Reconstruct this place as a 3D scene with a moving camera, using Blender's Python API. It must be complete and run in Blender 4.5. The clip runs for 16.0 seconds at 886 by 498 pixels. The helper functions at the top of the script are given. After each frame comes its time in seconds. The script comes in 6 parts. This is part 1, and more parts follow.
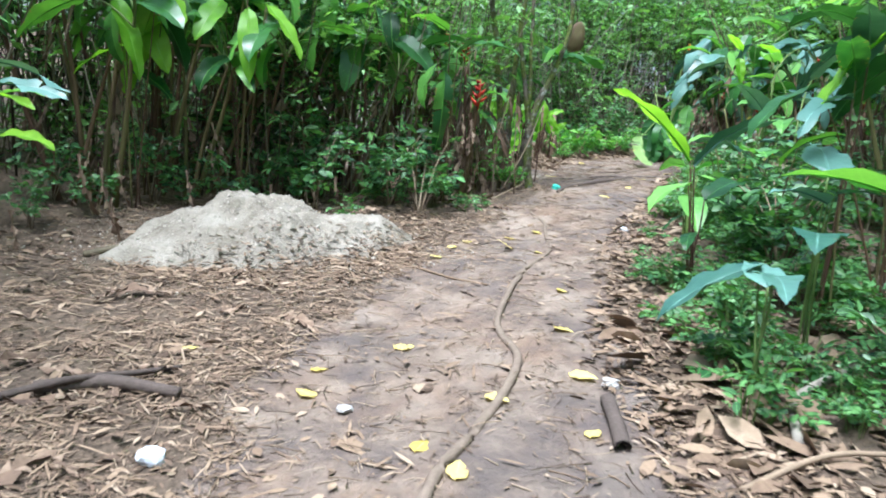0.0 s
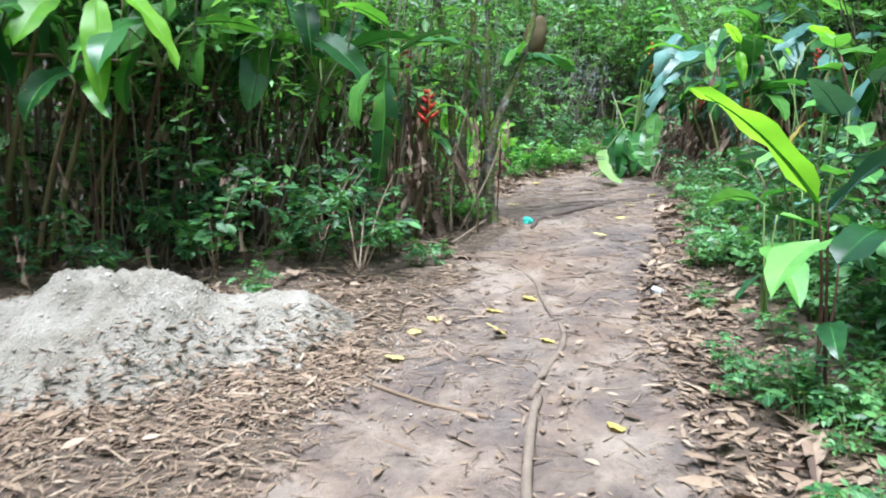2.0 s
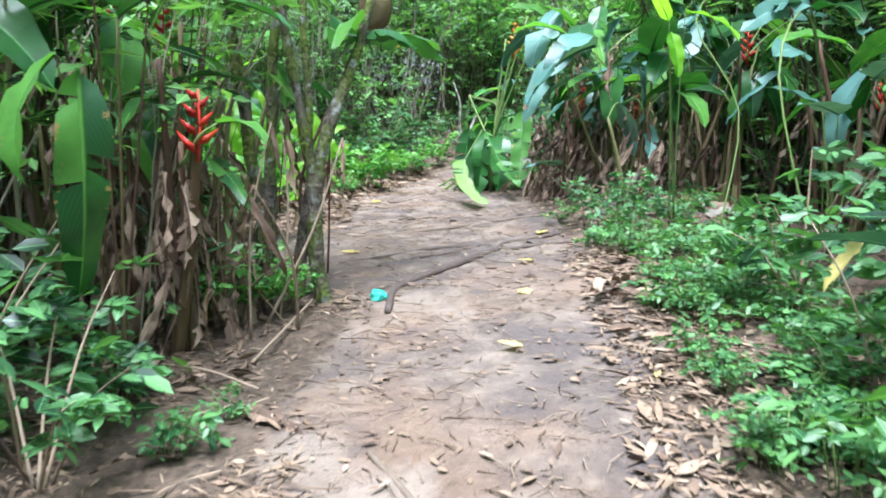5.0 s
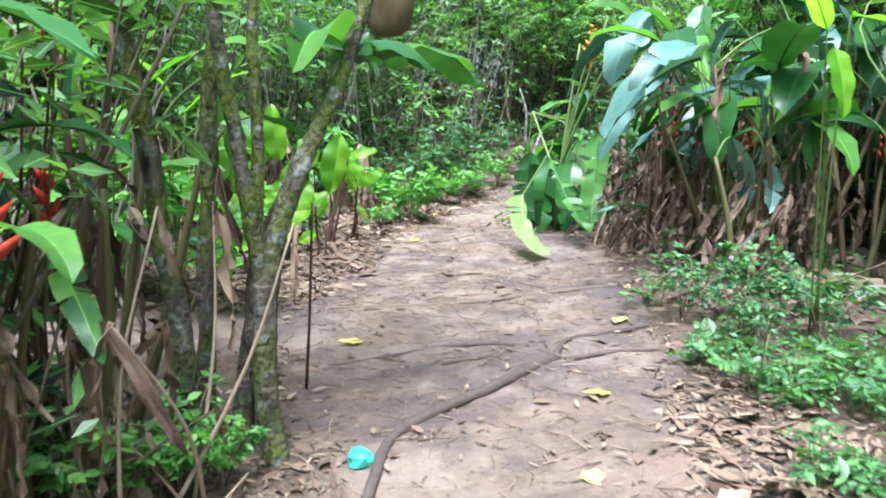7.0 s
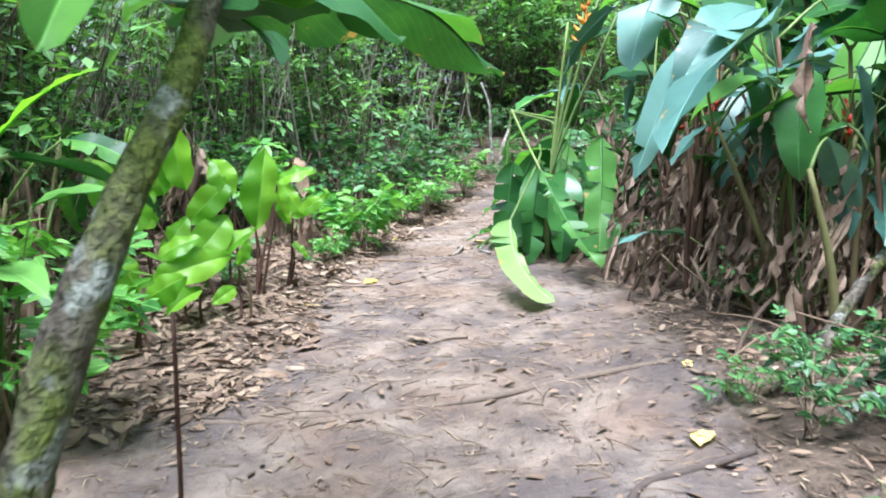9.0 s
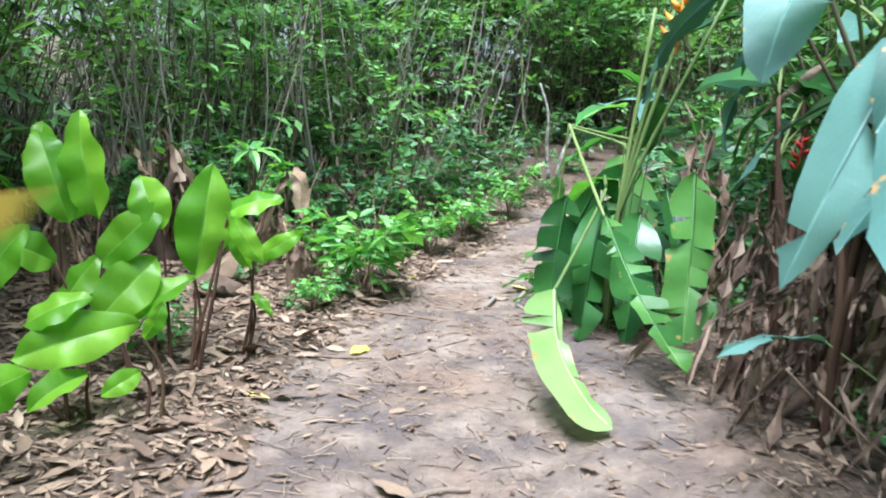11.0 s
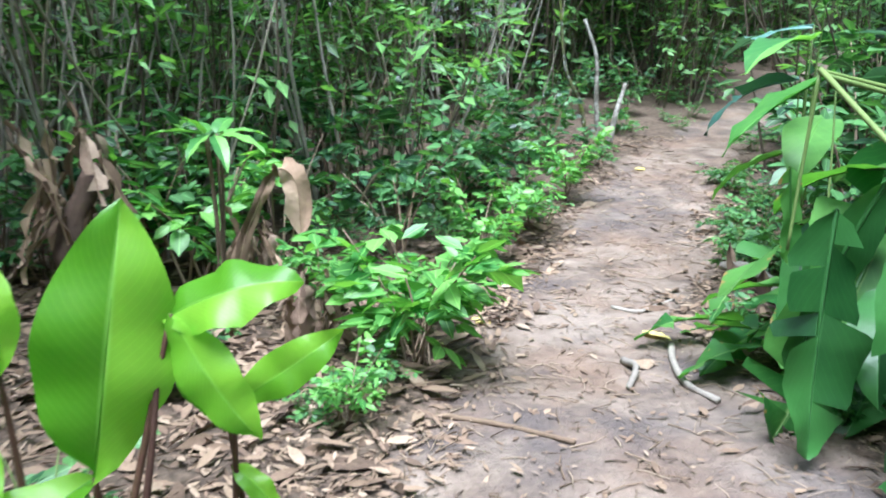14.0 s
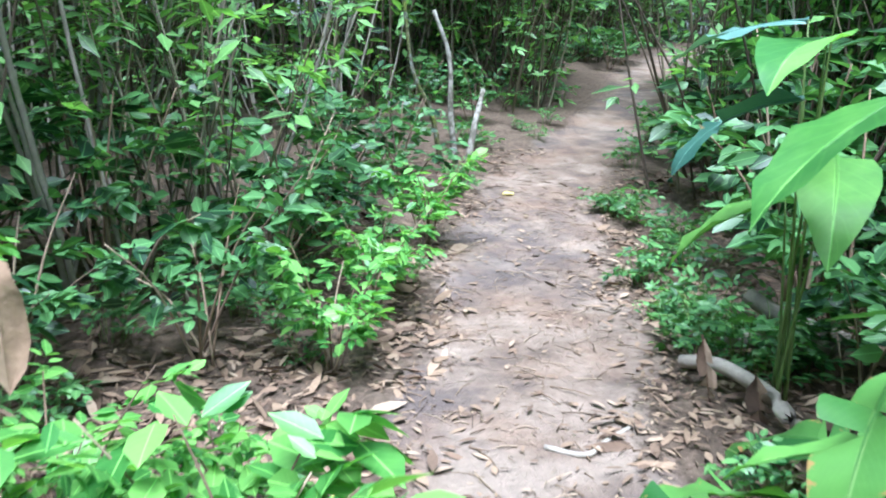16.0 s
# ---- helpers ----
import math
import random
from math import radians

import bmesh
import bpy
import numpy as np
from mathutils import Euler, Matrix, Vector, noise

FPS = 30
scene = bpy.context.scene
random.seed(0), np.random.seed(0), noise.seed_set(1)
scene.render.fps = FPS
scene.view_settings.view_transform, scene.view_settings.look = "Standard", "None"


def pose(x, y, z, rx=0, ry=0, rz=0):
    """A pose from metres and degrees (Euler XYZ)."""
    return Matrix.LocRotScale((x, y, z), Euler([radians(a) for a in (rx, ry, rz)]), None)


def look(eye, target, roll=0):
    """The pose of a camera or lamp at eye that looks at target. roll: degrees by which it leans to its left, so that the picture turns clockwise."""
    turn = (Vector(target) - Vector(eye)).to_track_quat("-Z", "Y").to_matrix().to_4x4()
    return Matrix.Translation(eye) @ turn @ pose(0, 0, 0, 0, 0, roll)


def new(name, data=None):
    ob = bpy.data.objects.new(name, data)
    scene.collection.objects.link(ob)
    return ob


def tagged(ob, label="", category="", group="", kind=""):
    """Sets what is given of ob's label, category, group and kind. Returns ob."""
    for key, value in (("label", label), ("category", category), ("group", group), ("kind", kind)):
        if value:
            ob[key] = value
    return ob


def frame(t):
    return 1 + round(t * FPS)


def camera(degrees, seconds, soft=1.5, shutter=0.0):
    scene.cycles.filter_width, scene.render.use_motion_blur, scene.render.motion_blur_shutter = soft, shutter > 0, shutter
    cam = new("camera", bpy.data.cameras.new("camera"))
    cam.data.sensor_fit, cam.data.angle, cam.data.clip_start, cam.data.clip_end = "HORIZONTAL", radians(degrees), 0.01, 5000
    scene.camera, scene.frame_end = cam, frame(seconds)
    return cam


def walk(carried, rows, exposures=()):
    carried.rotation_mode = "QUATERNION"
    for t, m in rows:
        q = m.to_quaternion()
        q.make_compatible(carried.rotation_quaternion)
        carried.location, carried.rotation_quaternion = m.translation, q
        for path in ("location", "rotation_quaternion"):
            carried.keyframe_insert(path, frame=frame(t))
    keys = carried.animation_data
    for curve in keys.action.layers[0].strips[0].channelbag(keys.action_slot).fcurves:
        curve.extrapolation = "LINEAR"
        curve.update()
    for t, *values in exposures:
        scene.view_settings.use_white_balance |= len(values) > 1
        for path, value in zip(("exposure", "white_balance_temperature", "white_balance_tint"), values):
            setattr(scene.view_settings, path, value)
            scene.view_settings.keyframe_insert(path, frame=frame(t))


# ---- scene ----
cam = camera(56.8, 16.0, soft=1.9, shutter=0.35)
METRES, EYE, TILT, LEAN, TURN = 16.0, 1.45, -10.0, -5.5, 0.0
ROWS = [
    (0.0, 0.0, 0.0, 0.0, 0.0, 0.0, -0.0),
    (0.5, -0.0038, 0.0348, 0.0066, 0.23, -0.35, 0.18),
    (1.0, -0.0084, 0.0696, 0.0119, -0.36, 2.33, 1.66),
    (1.5, -0.0079, 0.1075, 0.0181, -2.02, 1.19, 2.79),
    (2.0, -0.0085, 0.1385, 0.026, -4.81, 0.9, 3.25),
    (2.5, -0.0118, 0.1709, 0.0336, -7.71, 0.26, 4.74),
    (3.0, -0.0129, 0.2012, 0.0413, -11.71, 1.87, 4.95),
    (3.5, -0.0129, 0.2341, 0.0477, -15.69, 2.58, 6.44),
    (4.0, -0.0052, 0.2666, 0.0538, -17.19, 1.16, 5.9),
    (6.5, 0.0611, 0.4129, 0.0975, -13.67, -1.35, 3.72),
    (7.0, 0.0703, 0.4404, 0.1041, -11.99, -0.92, 3.51),
    (7.5, 0.0763, 0.4708, 0.1108, -12.05, -0.6, 5.1),
    (8.0, 0.0812, 0.5017, 0.1163, -11.13, -1.69, 5.75),
    (8.5, 0.0851, 0.5308, 0.1226, -14.47, -2.31, 6.09),
    (9.0, 0.0928, 0.5594, 0.1254, -15.2, -1.39, 6.33),
    (11.5, 0.1439, 0.6973, 0.1526, -9.23, -1.33, 1.56),
    (12.0, 0.1446, 0.7259, 0.155, -7.25, -1.35, 1.3),
    (12.5, 0.1421, 0.7516, 0.1593, -9.1, -4.4, 2.85),
    (13.0, 0.1388, 0.7802, 0.1631, -7.67, -3.53, 3.34),
    (13.5, 0.1351, 0.8066, 0.1666, -7.9, -2.46, 4.76),
    (14.0, 0.1338, 0.8354, 0.1712, -13.4, -4.79, 5.22),
    (14.5, 0.1383, 0.8623, 0.1768, -16.01, -3.89, 4.43),
    (15.0, 0.1443, 0.8923, 0.1804, -22.88, -4.7, 5.12),
    (15.5, 0.1512, 0.921, 0.1845, -24.89, -6.33, 6.37),
    (16.0, 0.16, 0.9473, 0.1903, -26.13, -6.41, 6.26),
]
walk(cam, [(t, pose(0, 0, EYE, TILT, LEAN, TURN) @ pose(METRES * x, METRES * y, METRES * z, 90 + pitch, roll, yaw)) for t, x, y, z, yaw, pitch, roll in ROWS], [(0, 1.66, 5420, 10), (4, 1.84, 5330, 11), (6.5, 2.02, 5480, 14), (9, 1.97, 5420, 15), (12.5, 1.84, 5400, 12), (16, 1.95, 5150, 13)])

# ---- world and sun ----
world = bpy.data.worlds.new("world")
world.use_nodes = True
scene.world = world
wn = world.node_tree
sky = wn.nodes.new("ShaderNodeTexSky")
sky.sky_type = "NISHITA"
sky.sun_disc = False
sky.sun_elevation, sky.sun_rotation = radians(70), radians(214)
sky.air_density, sky.dust_density, sky.ozone_density = 1.0, 4.0, 1.0
pale = wn.nodes.new("ShaderNodeHueSaturation")
pale.inputs["Saturation"].default_value = 0.8
wn.links.new(sky.outputs[0], pale.inputs["Color"])
wn.links.new(pale.outputs[0], wn.nodes["Background"].inputs["Color"])
wn.nodes["Background"].inputs["Strength"].default_value = 0.095
sun = new("sun", bpy.data.lights.new("sun", "SUN"))
sun.data.energy, sun.data.angle, sun.data.color = 3.3, radians(32), (1.0, 0.98, 0.95)
sun.matrix_world = look((-6, -9, 30), (0, 0, 0))


# ---- materials ----
def mat_base(name):
    m = bpy.data.materials.new(name)
    m.use_nodes = True
    nt = m.node_tree
    return m, nt, nt.nodes["Principled BSDF"], nt.nodes["Material Output"]


def node(nt, kind, **inputs):
    n = nt.nodes.new(kind)
    for k, v in inputs.items():
        n.inputs[k.replace("_", " ")].default_value = v
    return n


def mathn(nt, op, a, b=None):
    n = nt.nodes.new("ShaderNodeMath")
    n.operation = op
    for i, v in enumerate((a, b)):
        if v is None:
            continue
        if isinstance(v, (int, float)):
            n.inputs[i].default_value = v
        else:
            nt.links.new(v, n.inputs[i])
    return n.outputs[0]


def mixc(nt, fac, a, b, blend="MIX"):
    n = nt.nodes.new("ShaderNodeMix")
    n.data_type, n.blend_type = "RGBA", blend
    for s, v in ((n.inputs[0], fac), (n.inputs[6], a), (n.inputs[7], b)):
        if isinstance(v, (int, float)):
            s.default_value = v
        elif isinstance(v, tuple):
            s.default_value = (*v, 1)
        else:
            nt.links.new(v, s)
    return n.outputs[2]


def ramp(nt, value, *stops):
    n = nt.nodes.new("ShaderNodeValToRGB")
    e = n.color_ramp.elements
    while len(e) < len(stops):
        e.new(0.5)
    for el, (p, c) in zip(e, stops):
        el.position = p
        el.color = (*c, 1) if isinstance(c, tuple) else (c, c, c, 1)
    nt.links.new(value, n.inputs[0])
    return n.outputs[0]


def noisen(nt, scale, detail=4, rough=0.55, coord=None, stretch=None):
    tc = nt.nodes.new("ShaderNodeTexCoord")
    out = tc.outputs["Object"] if coord is None else coord
    if stretch:
        mp = nt.nodes.new("ShaderNodeMapping")
        mp.inputs["Scale"].default_value = stretch
        nt.links.new(out, mp.inputs[0])
        out = mp.outputs[0]
    n = node(nt, "ShaderNodeTexNoise", Scale=scale, Detail=detail, Roughness=rough)
    nt.links.new(out, n.inputs["Vector"])
    return n.outputs["Fac"]


def chance(nt):
    """A number of its own for each object and each loose piece."""
    oi, g = nt.nodes.new("ShaderNodeObjectInfo"), nt.nodes.new("ShaderNodeNewGeometry")
    return mathn(nt, "FRACT", mathn(nt, "ADD", oi.outputs["Random"], g.outputs["Random Per Island"]))


def bump(nt, bsdf, height, strength, distance=0.02):
    b = node(nt, "ShaderNodeBump", Strength=strength, Distance=distance)
    nt.links.new(height, b.inputs["Height"])
    nt.links.new(b.outputs[0], bsdf.inputs["Normal"])
    return b.outputs[0]


def leaf_mat(name, dark, light, rib=None, through_light=0.4, rough=0.42, laterals=16, spots=0.0, dry=(0.35, 0.22, 0.08)):
    """A living leaf: midrib, side veins, blotches, light that shines through."""
    m, nt, p, out = mat_base(name)
    uv = nt.nodes.new("ShaderNodeUVMap")
    sep = nt.nodes.new("ShaderNodeSeparateXYZ")
    nt.links.new(uv.outputs[0], sep.inputs[0])
    du = mathn(nt, "ABSOLUTE", mathn(nt, "SUBTRACT", sep.outputs[0], 0.5))
    blot = noisen(nt, 5.0, 5)
    f = mathn(nt, "ADD", mathn(nt, "MULTIPLY", blot, 0.7), mathn(nt, "MULTIPLY", mathn(nt, "SUBTRACT", chance(nt), 0.35), 0.75))
    f = ramp(nt, f, (0.15, 0.0), (0.85, 1.0))
    col = mixc(nt, f, dark, light)
    veins = mathn(nt, "SINE", mathn(nt, "MULTIPLY", mathn(nt, "SUBTRACT", sep.outputs[1], mathn(nt, "MULTIPLY", du, 0.5)), laterals * 6.283))
    vf = ramp(nt, veins, (0.75, 0.0), (1.0, 1.0))
    col = mixc(nt, mathn(nt, "MULTIPLY", vf, 0.05), col, tuple(min(1, c * 1.7 + 0.02) for c in light))
    ribf = ramp(nt, du, (0.0, 1.0), (0.035, 0.0))
    col = mixc(nt, mathn(nt, "MULTIPLY", ribf, 0.75), col, rib or tuple(min(1, c * 1.8 + 0.03) for c in light))
    if spots:
        sp = noisen(nt, 14.0, 3, 0.7)
        edge = mathn(nt, "MULTIPLY", du, 0.5)
        col = mixc(nt, ramp(nt, mathn(nt, "ADD", sp, edge), (0.92 - 0.3 * spots, 0.0), (0.97 - 0.3 * spots, 1.0)), col, dry)
    nt.links.new(col, p.inputs["Base Color"])
    p.inputs["Roughness"].default_value = rough
    p.inputs["Specular IOR Level"].default_value = 0.45
    nrm = bump(nt, p, mathn(nt, "ADD", mathn(nt, "MULTIPLY", veins, 0.03), noisen(nt, 22, 4)), 0.25, 0.006)
    tr = nt.nodes.new("ShaderNodeBsdfTranslucent")
    nt.links.new(mixc(nt, 1.0, col, (1.25, 1.35, 0.5), "MULTIPLY"), tr.inputs[0])
    nt.links.new(nrm, tr.inputs["Normal"])
    mx = nt.nodes.new("ShaderNodeMixShader")
    mx.inputs[0].default_value = through_light
    nt.links.new(p.outputs[0], mx.inputs[1])
    nt.links.new(tr.outputs[0], mx.inputs[2])
    nt.links.new(mx.outputs[0], out.inputs[0])
    return m


def rough_mat(name, stops, scale=8.0, rough=0.85, bumpiness=0.5, bscale=40.0, stretch=None, per_piece=0.5, dist=0.01):
    """Bark, dead leaves, earth crumbs: a ramp of colours by noise and by piece."""
    m, nt, p, out = mat_base(name)
    n = noisen(nt, scale, 6, 0.6, stretch=stretch)
    f = mathn(nt, "ADD", mathn(nt, "MULTIPLY", n, 1 - per_piece), mathn(nt, "MULTIPLY", chance(nt), per_piece))
    col = ramp(nt, f, *stops)
    fine = noisen(nt, bscale, 5, 0.6, stretch=stretch)
    col = mixc(nt, 0.45, col, ramp(nt, fine, (0.25, 0.45), (0.75, 1.0)), "MULTIPLY")
    nt.links.new(col, p.inputs["Base Color"])
    p.inputs["Roughness"].default_value = rough
    p.inputs["Specular IOR Level"].default_value = 0.25
    bump(nt, p, fine, bumpiness, dist)
    return m


M_PADDLE = leaf_mat("paddle_leaf", (0.016, 0.075, 0.018), (0.15, 0.37, 0.06), laterals=22, spots=0.32)
# The blue in this base colour is sky reflection painted onto waxy green leaves.
M_BLUE = leaf_mat("waxy_sky_sheen_leaf", (0.035, 0.1, 0.075), (0.12, 0.24, 0.2), rough=0.4, through_light=0.15, laterals=20, spots=0.15)
M_DARK = leaf_mat("dark_leaf", (0.012, 0.052, 0.012), (0.05, 0.16, 0.036), laterals=18, through_light=0.25, rough=0.33)
M_YOUNG = leaf_mat("young_leaf", (0.11, 0.31, 0.014), (0.29, 0.56, 0.045), rib=(0.33, 0.62, 0.12), laterals=26, through_light=0.58, rough=0.36)
M_SHRUB = leaf_mat("shrub_leaf", (0.01, 0.042, 0.016), (0.12, 0.28, 0.09), laterals=7, through_light=0.3)
M_SHRUB2 = leaf_mat("bright_shrub_leaf", (0.05, 0.18, 0.035), (0.2, 0.43, 0.09), laterals=7, through_light=0.35)
M_THICK = leaf_mat("thicket_leaf", (0.006, 0.022, 0.008), (0.2, 0.41, 0.12), laterals=5, through_light=0.38)
M_CROWN = leaf_mat("crown_leaf", (0.06, 0.21, 0.05), (0.28, 0.54, 0.16), laterals=5, through_light=0.5)
M_HERB = leaf_mat("herb_leaf", (0.025, 0.09, 0.028), (0.13, 0.29, 0.085), laterals=6, through_light=0.35)
M_PALE = leaf_mat("pale_leaf", (0.11, 0.22, 0.05), (0.24, 0.36, 0.12), rib=(0.6, 0.7, 0.35), laterals=20, spots=0.35, through_light=0.3)
M_TORN = leaf_mat("torn_leaf", (0.03, 0.12, 0.024), (0.12, 0.29, 0.06), rib=(0.35, 0.5, 0.18), laterals=24, spots=0.35)
M_YELLOW = leaf_mat("yellow_leaf", (0.5, 0.38, 0.08), (0.78, 0.66, 0.22), laterals=7, spots=0.5, through_light=0.2)
M_DEAD = rough_mat("dead_leaf", [(0.1, (0.05, 0.034, 0.026)), (0.45, (0.18, 0.12, 0.08)), (0.85, (0.38, 0.285, 0.2))], 6, 0.8, 0.6, 30, per_piece=0.6)
M_LITTER = rough_mat("leaf_litter", [(0.08, (0.06, 0.04, 0.028)), (0.35, (0.18, 0.122, 0.08)), (0.7, (0.28, 0.2, 0.13)), (0.95, (0.44, 0.35, 0.25))], 10, 0.8, 0.4, 60, per_piece=0.65)
M_TWIG = rough_mat("twig", [(0.1, (0.07, 0.05, 0.035)), (0.5, (0.2, 0.14, 0.09)), (0.95, (0.42, 0.33, 0.23))], 12, 0.85, 0.4, 60, per_piece=0.75)
M_CANE = rough_mat("cane", [(0.1, (0.03, 0.022, 0.015)), (0.45, (0.09, 0.07, 0.045)), (0.7, (0.17, 0.15, 0.09)), (0.95, (0.4, 0.36, 0.28))], 5, 0.7, 0.4, 30, (1, 1, 0.25), 0.7)
M_STEM = rough_mat("heliconia_stem", [(0.15, (0.05, 0.028, 0.018)), (0.5, (0.13, 0.075, 0.045)), (0.75, (0.14, 0.14, 0.05)), (0.95, (0.26, 0.19, 0.11))], 5, 0.65, 0.5, 40, (1, 1, 0.15), 0.55)
M_GREENSTEM = rough_mat("green_stalk", [(0.1, (0.06, 0.11, 0.03)), (0.6, (0.15, 0.22, 0.06)), (0.95, (0.27, 0.32, 0.11))], 4, 0.5, 0.2, 30, (1, 1, 0.2), 0.5)
M_BROWNSTEM = rough_mat("shoot_stem", [(0.1, (0.035, 0.018, 0.014)), (0.6, (0.085, 0.042, 0.028)), (0.95, (0.13, 0.12, 0.045))], 6, 0.55, 0.3, 30, per_piece=0.4)
M_ROOT = rough_mat("root_bark", [(0.1, (0.1, 0.074, 0.055)), (0.6, (0.2, 0.155, 0.115)), (0.95, (0.3, 0.245, 0.19))], 14, 0.85, 0.6, 70, per_piece=0.3)
M_DARKROOT = rough_mat("dark_root_bark", [(0.1, (0.05, 0.038, 0.032)), (0.6, (0.11, 0.085, 0.07)), (0.95, (0.19, 0.15, 0.12))], 14, 0.85, 0.6, 70, per_piece=0.3)
M_PALEBARK = rough_mat("pale_bark", [(0.2, (0.17, 0.15, 0.12)), (0.6, (0.31, 0.28, 0.23)), (0.95, (0.45, 0.41, 0.34))], 9, 0.85, 0.6, 50, per_piece=0.2)
M_RED = rough_mat("red_bract", [(0.1, (0.22, 0.012, 0.01)), (0.6, (0.45, 0.03, 0.018)), (0.95, (0.6, 0.12, 0.03))], 7, 0.45, 0.15, 40, per_piece=0.5)
M_ORANGE = rough_mat("orange_bract", [(0.1, (0.5, 0.1, 0.015)), (0.6, (0.75, 0.28, 0.03)), (0.95, (0.8, 0.5, 0.08))], 7, 0.45, 0.15, 40, per_piece=0.5)
M_SAND = rough_mat("pale_sand", [(0.25, (0.14, 0.118, 0.09)), (0.42, (0.26, 0.23, 0.18)), (0.7, (0.4, 0.365, 0.3))], 4, 0.95, 0.9, 60, per_piece=0.03, dist=0.03)
M_PEBBLE = rough_mat("sand_lump", [(0.05, (0.16, 0.13, 0.1)), (0.35, (0.36, 0.32, 0.26)), (0.95, (0.5, 0.46, 0.4))], 20, 0.95, 0.5, 80, per_piece=0.7)
M_PLASTIC = rough_mat("teal_plastic", [(0.2, (0.03, 0.36, 0.27)), (0.9, (0.12, 0.55, 0.43))], 8, 0.35, 0.1, 60, per_piece=0.1)
M_PAPER = rough_mat("crumpled_paper", [(0.2, (0.45, 0.5, 0.55)), (0.9, (0.78, 0.8, 0.82))], 20, 0.7, 0.4, 60, per_piece=0.2)
M_LICHEN = rough_mat("lichen_bark", [(0.3, (0.05, 0.05, 0.035)), (0.47, (0.14, 0.13, 0.1)), (0.57, (0.27, 0.26, 0.22)), (0.9, (0.42, 0.4, 0.35))], 16, 0.9, 0.6, 60, per_piece=0.1)
M_STONE = rough_mat("grey_stone", [(0.2, (0.3, 0.28, 0.26)), (0.9, (0.52, 0.5, 0.46))], 20, 0.8, 0.4, 60, per_piece=0.2)


def mossy_mat():
    """Dark bark with raised plates, cushions of moss and flat grey lichen."""
    m, nt, p, out = mat_base("mossy_bark")
    n, fine = noisen(nt, 7, 6), noisen(nt, 45, 5)
    plates = noisen(nt, 17, 4, 0.6, stretch=(1, 1, 0.35))
    bark = ramp(nt, plates, (0.3, (0.024, 0.02, 0.015)), (0.5, (0.095, 0.082, 0.062)), (0.75, (0.19, 0.168, 0.13)))
    moss = ramp(nt, fine, (0.3, (0.035, 0.052, 0.011)), (0.7, (0.165, 0.205, 0.042)))
    where = ramp(nt, noisen(nt, 3.6, 5, 0.6, stretch=(1, 1, 0.6)), (0.42, 0.0), (0.56, 1.0))
    col = mixc(nt, where, bark, moss)
    lichen = mathn(nt, "MULTIPLY", ramp(nt, noisen(nt, 9, 3), (0.57, 0.0), (0.63, 1.0)), ramp(nt, plates, (0.35, 0.2), (0.5, 1.0)))
    col = mixc(nt, mathn(nt, "MULTIPLY", lichen, 0.85), col, ramp(nt, fine, (0.3, (0.11, 0.12, 0.1)), (0.7, (0.3, 0.32, 0.28))))
    nt.links.new(col, p.inputs["Base Color"])
    p.inputs["Roughness"].default_value = 0.9
    p.inputs["Specular IOR Level"].default_value = 0.2
    bump(nt, p, mathn(nt, "ADD", mathn(nt, "MULTIPLY", plates, 1.6), mathn(nt, "ADD", mathn(nt, "MULTIPLY", fine, 0.5), mathn(nt, "MULTIPLY", where, 0.3))), 1.0, 0.04)
    return m


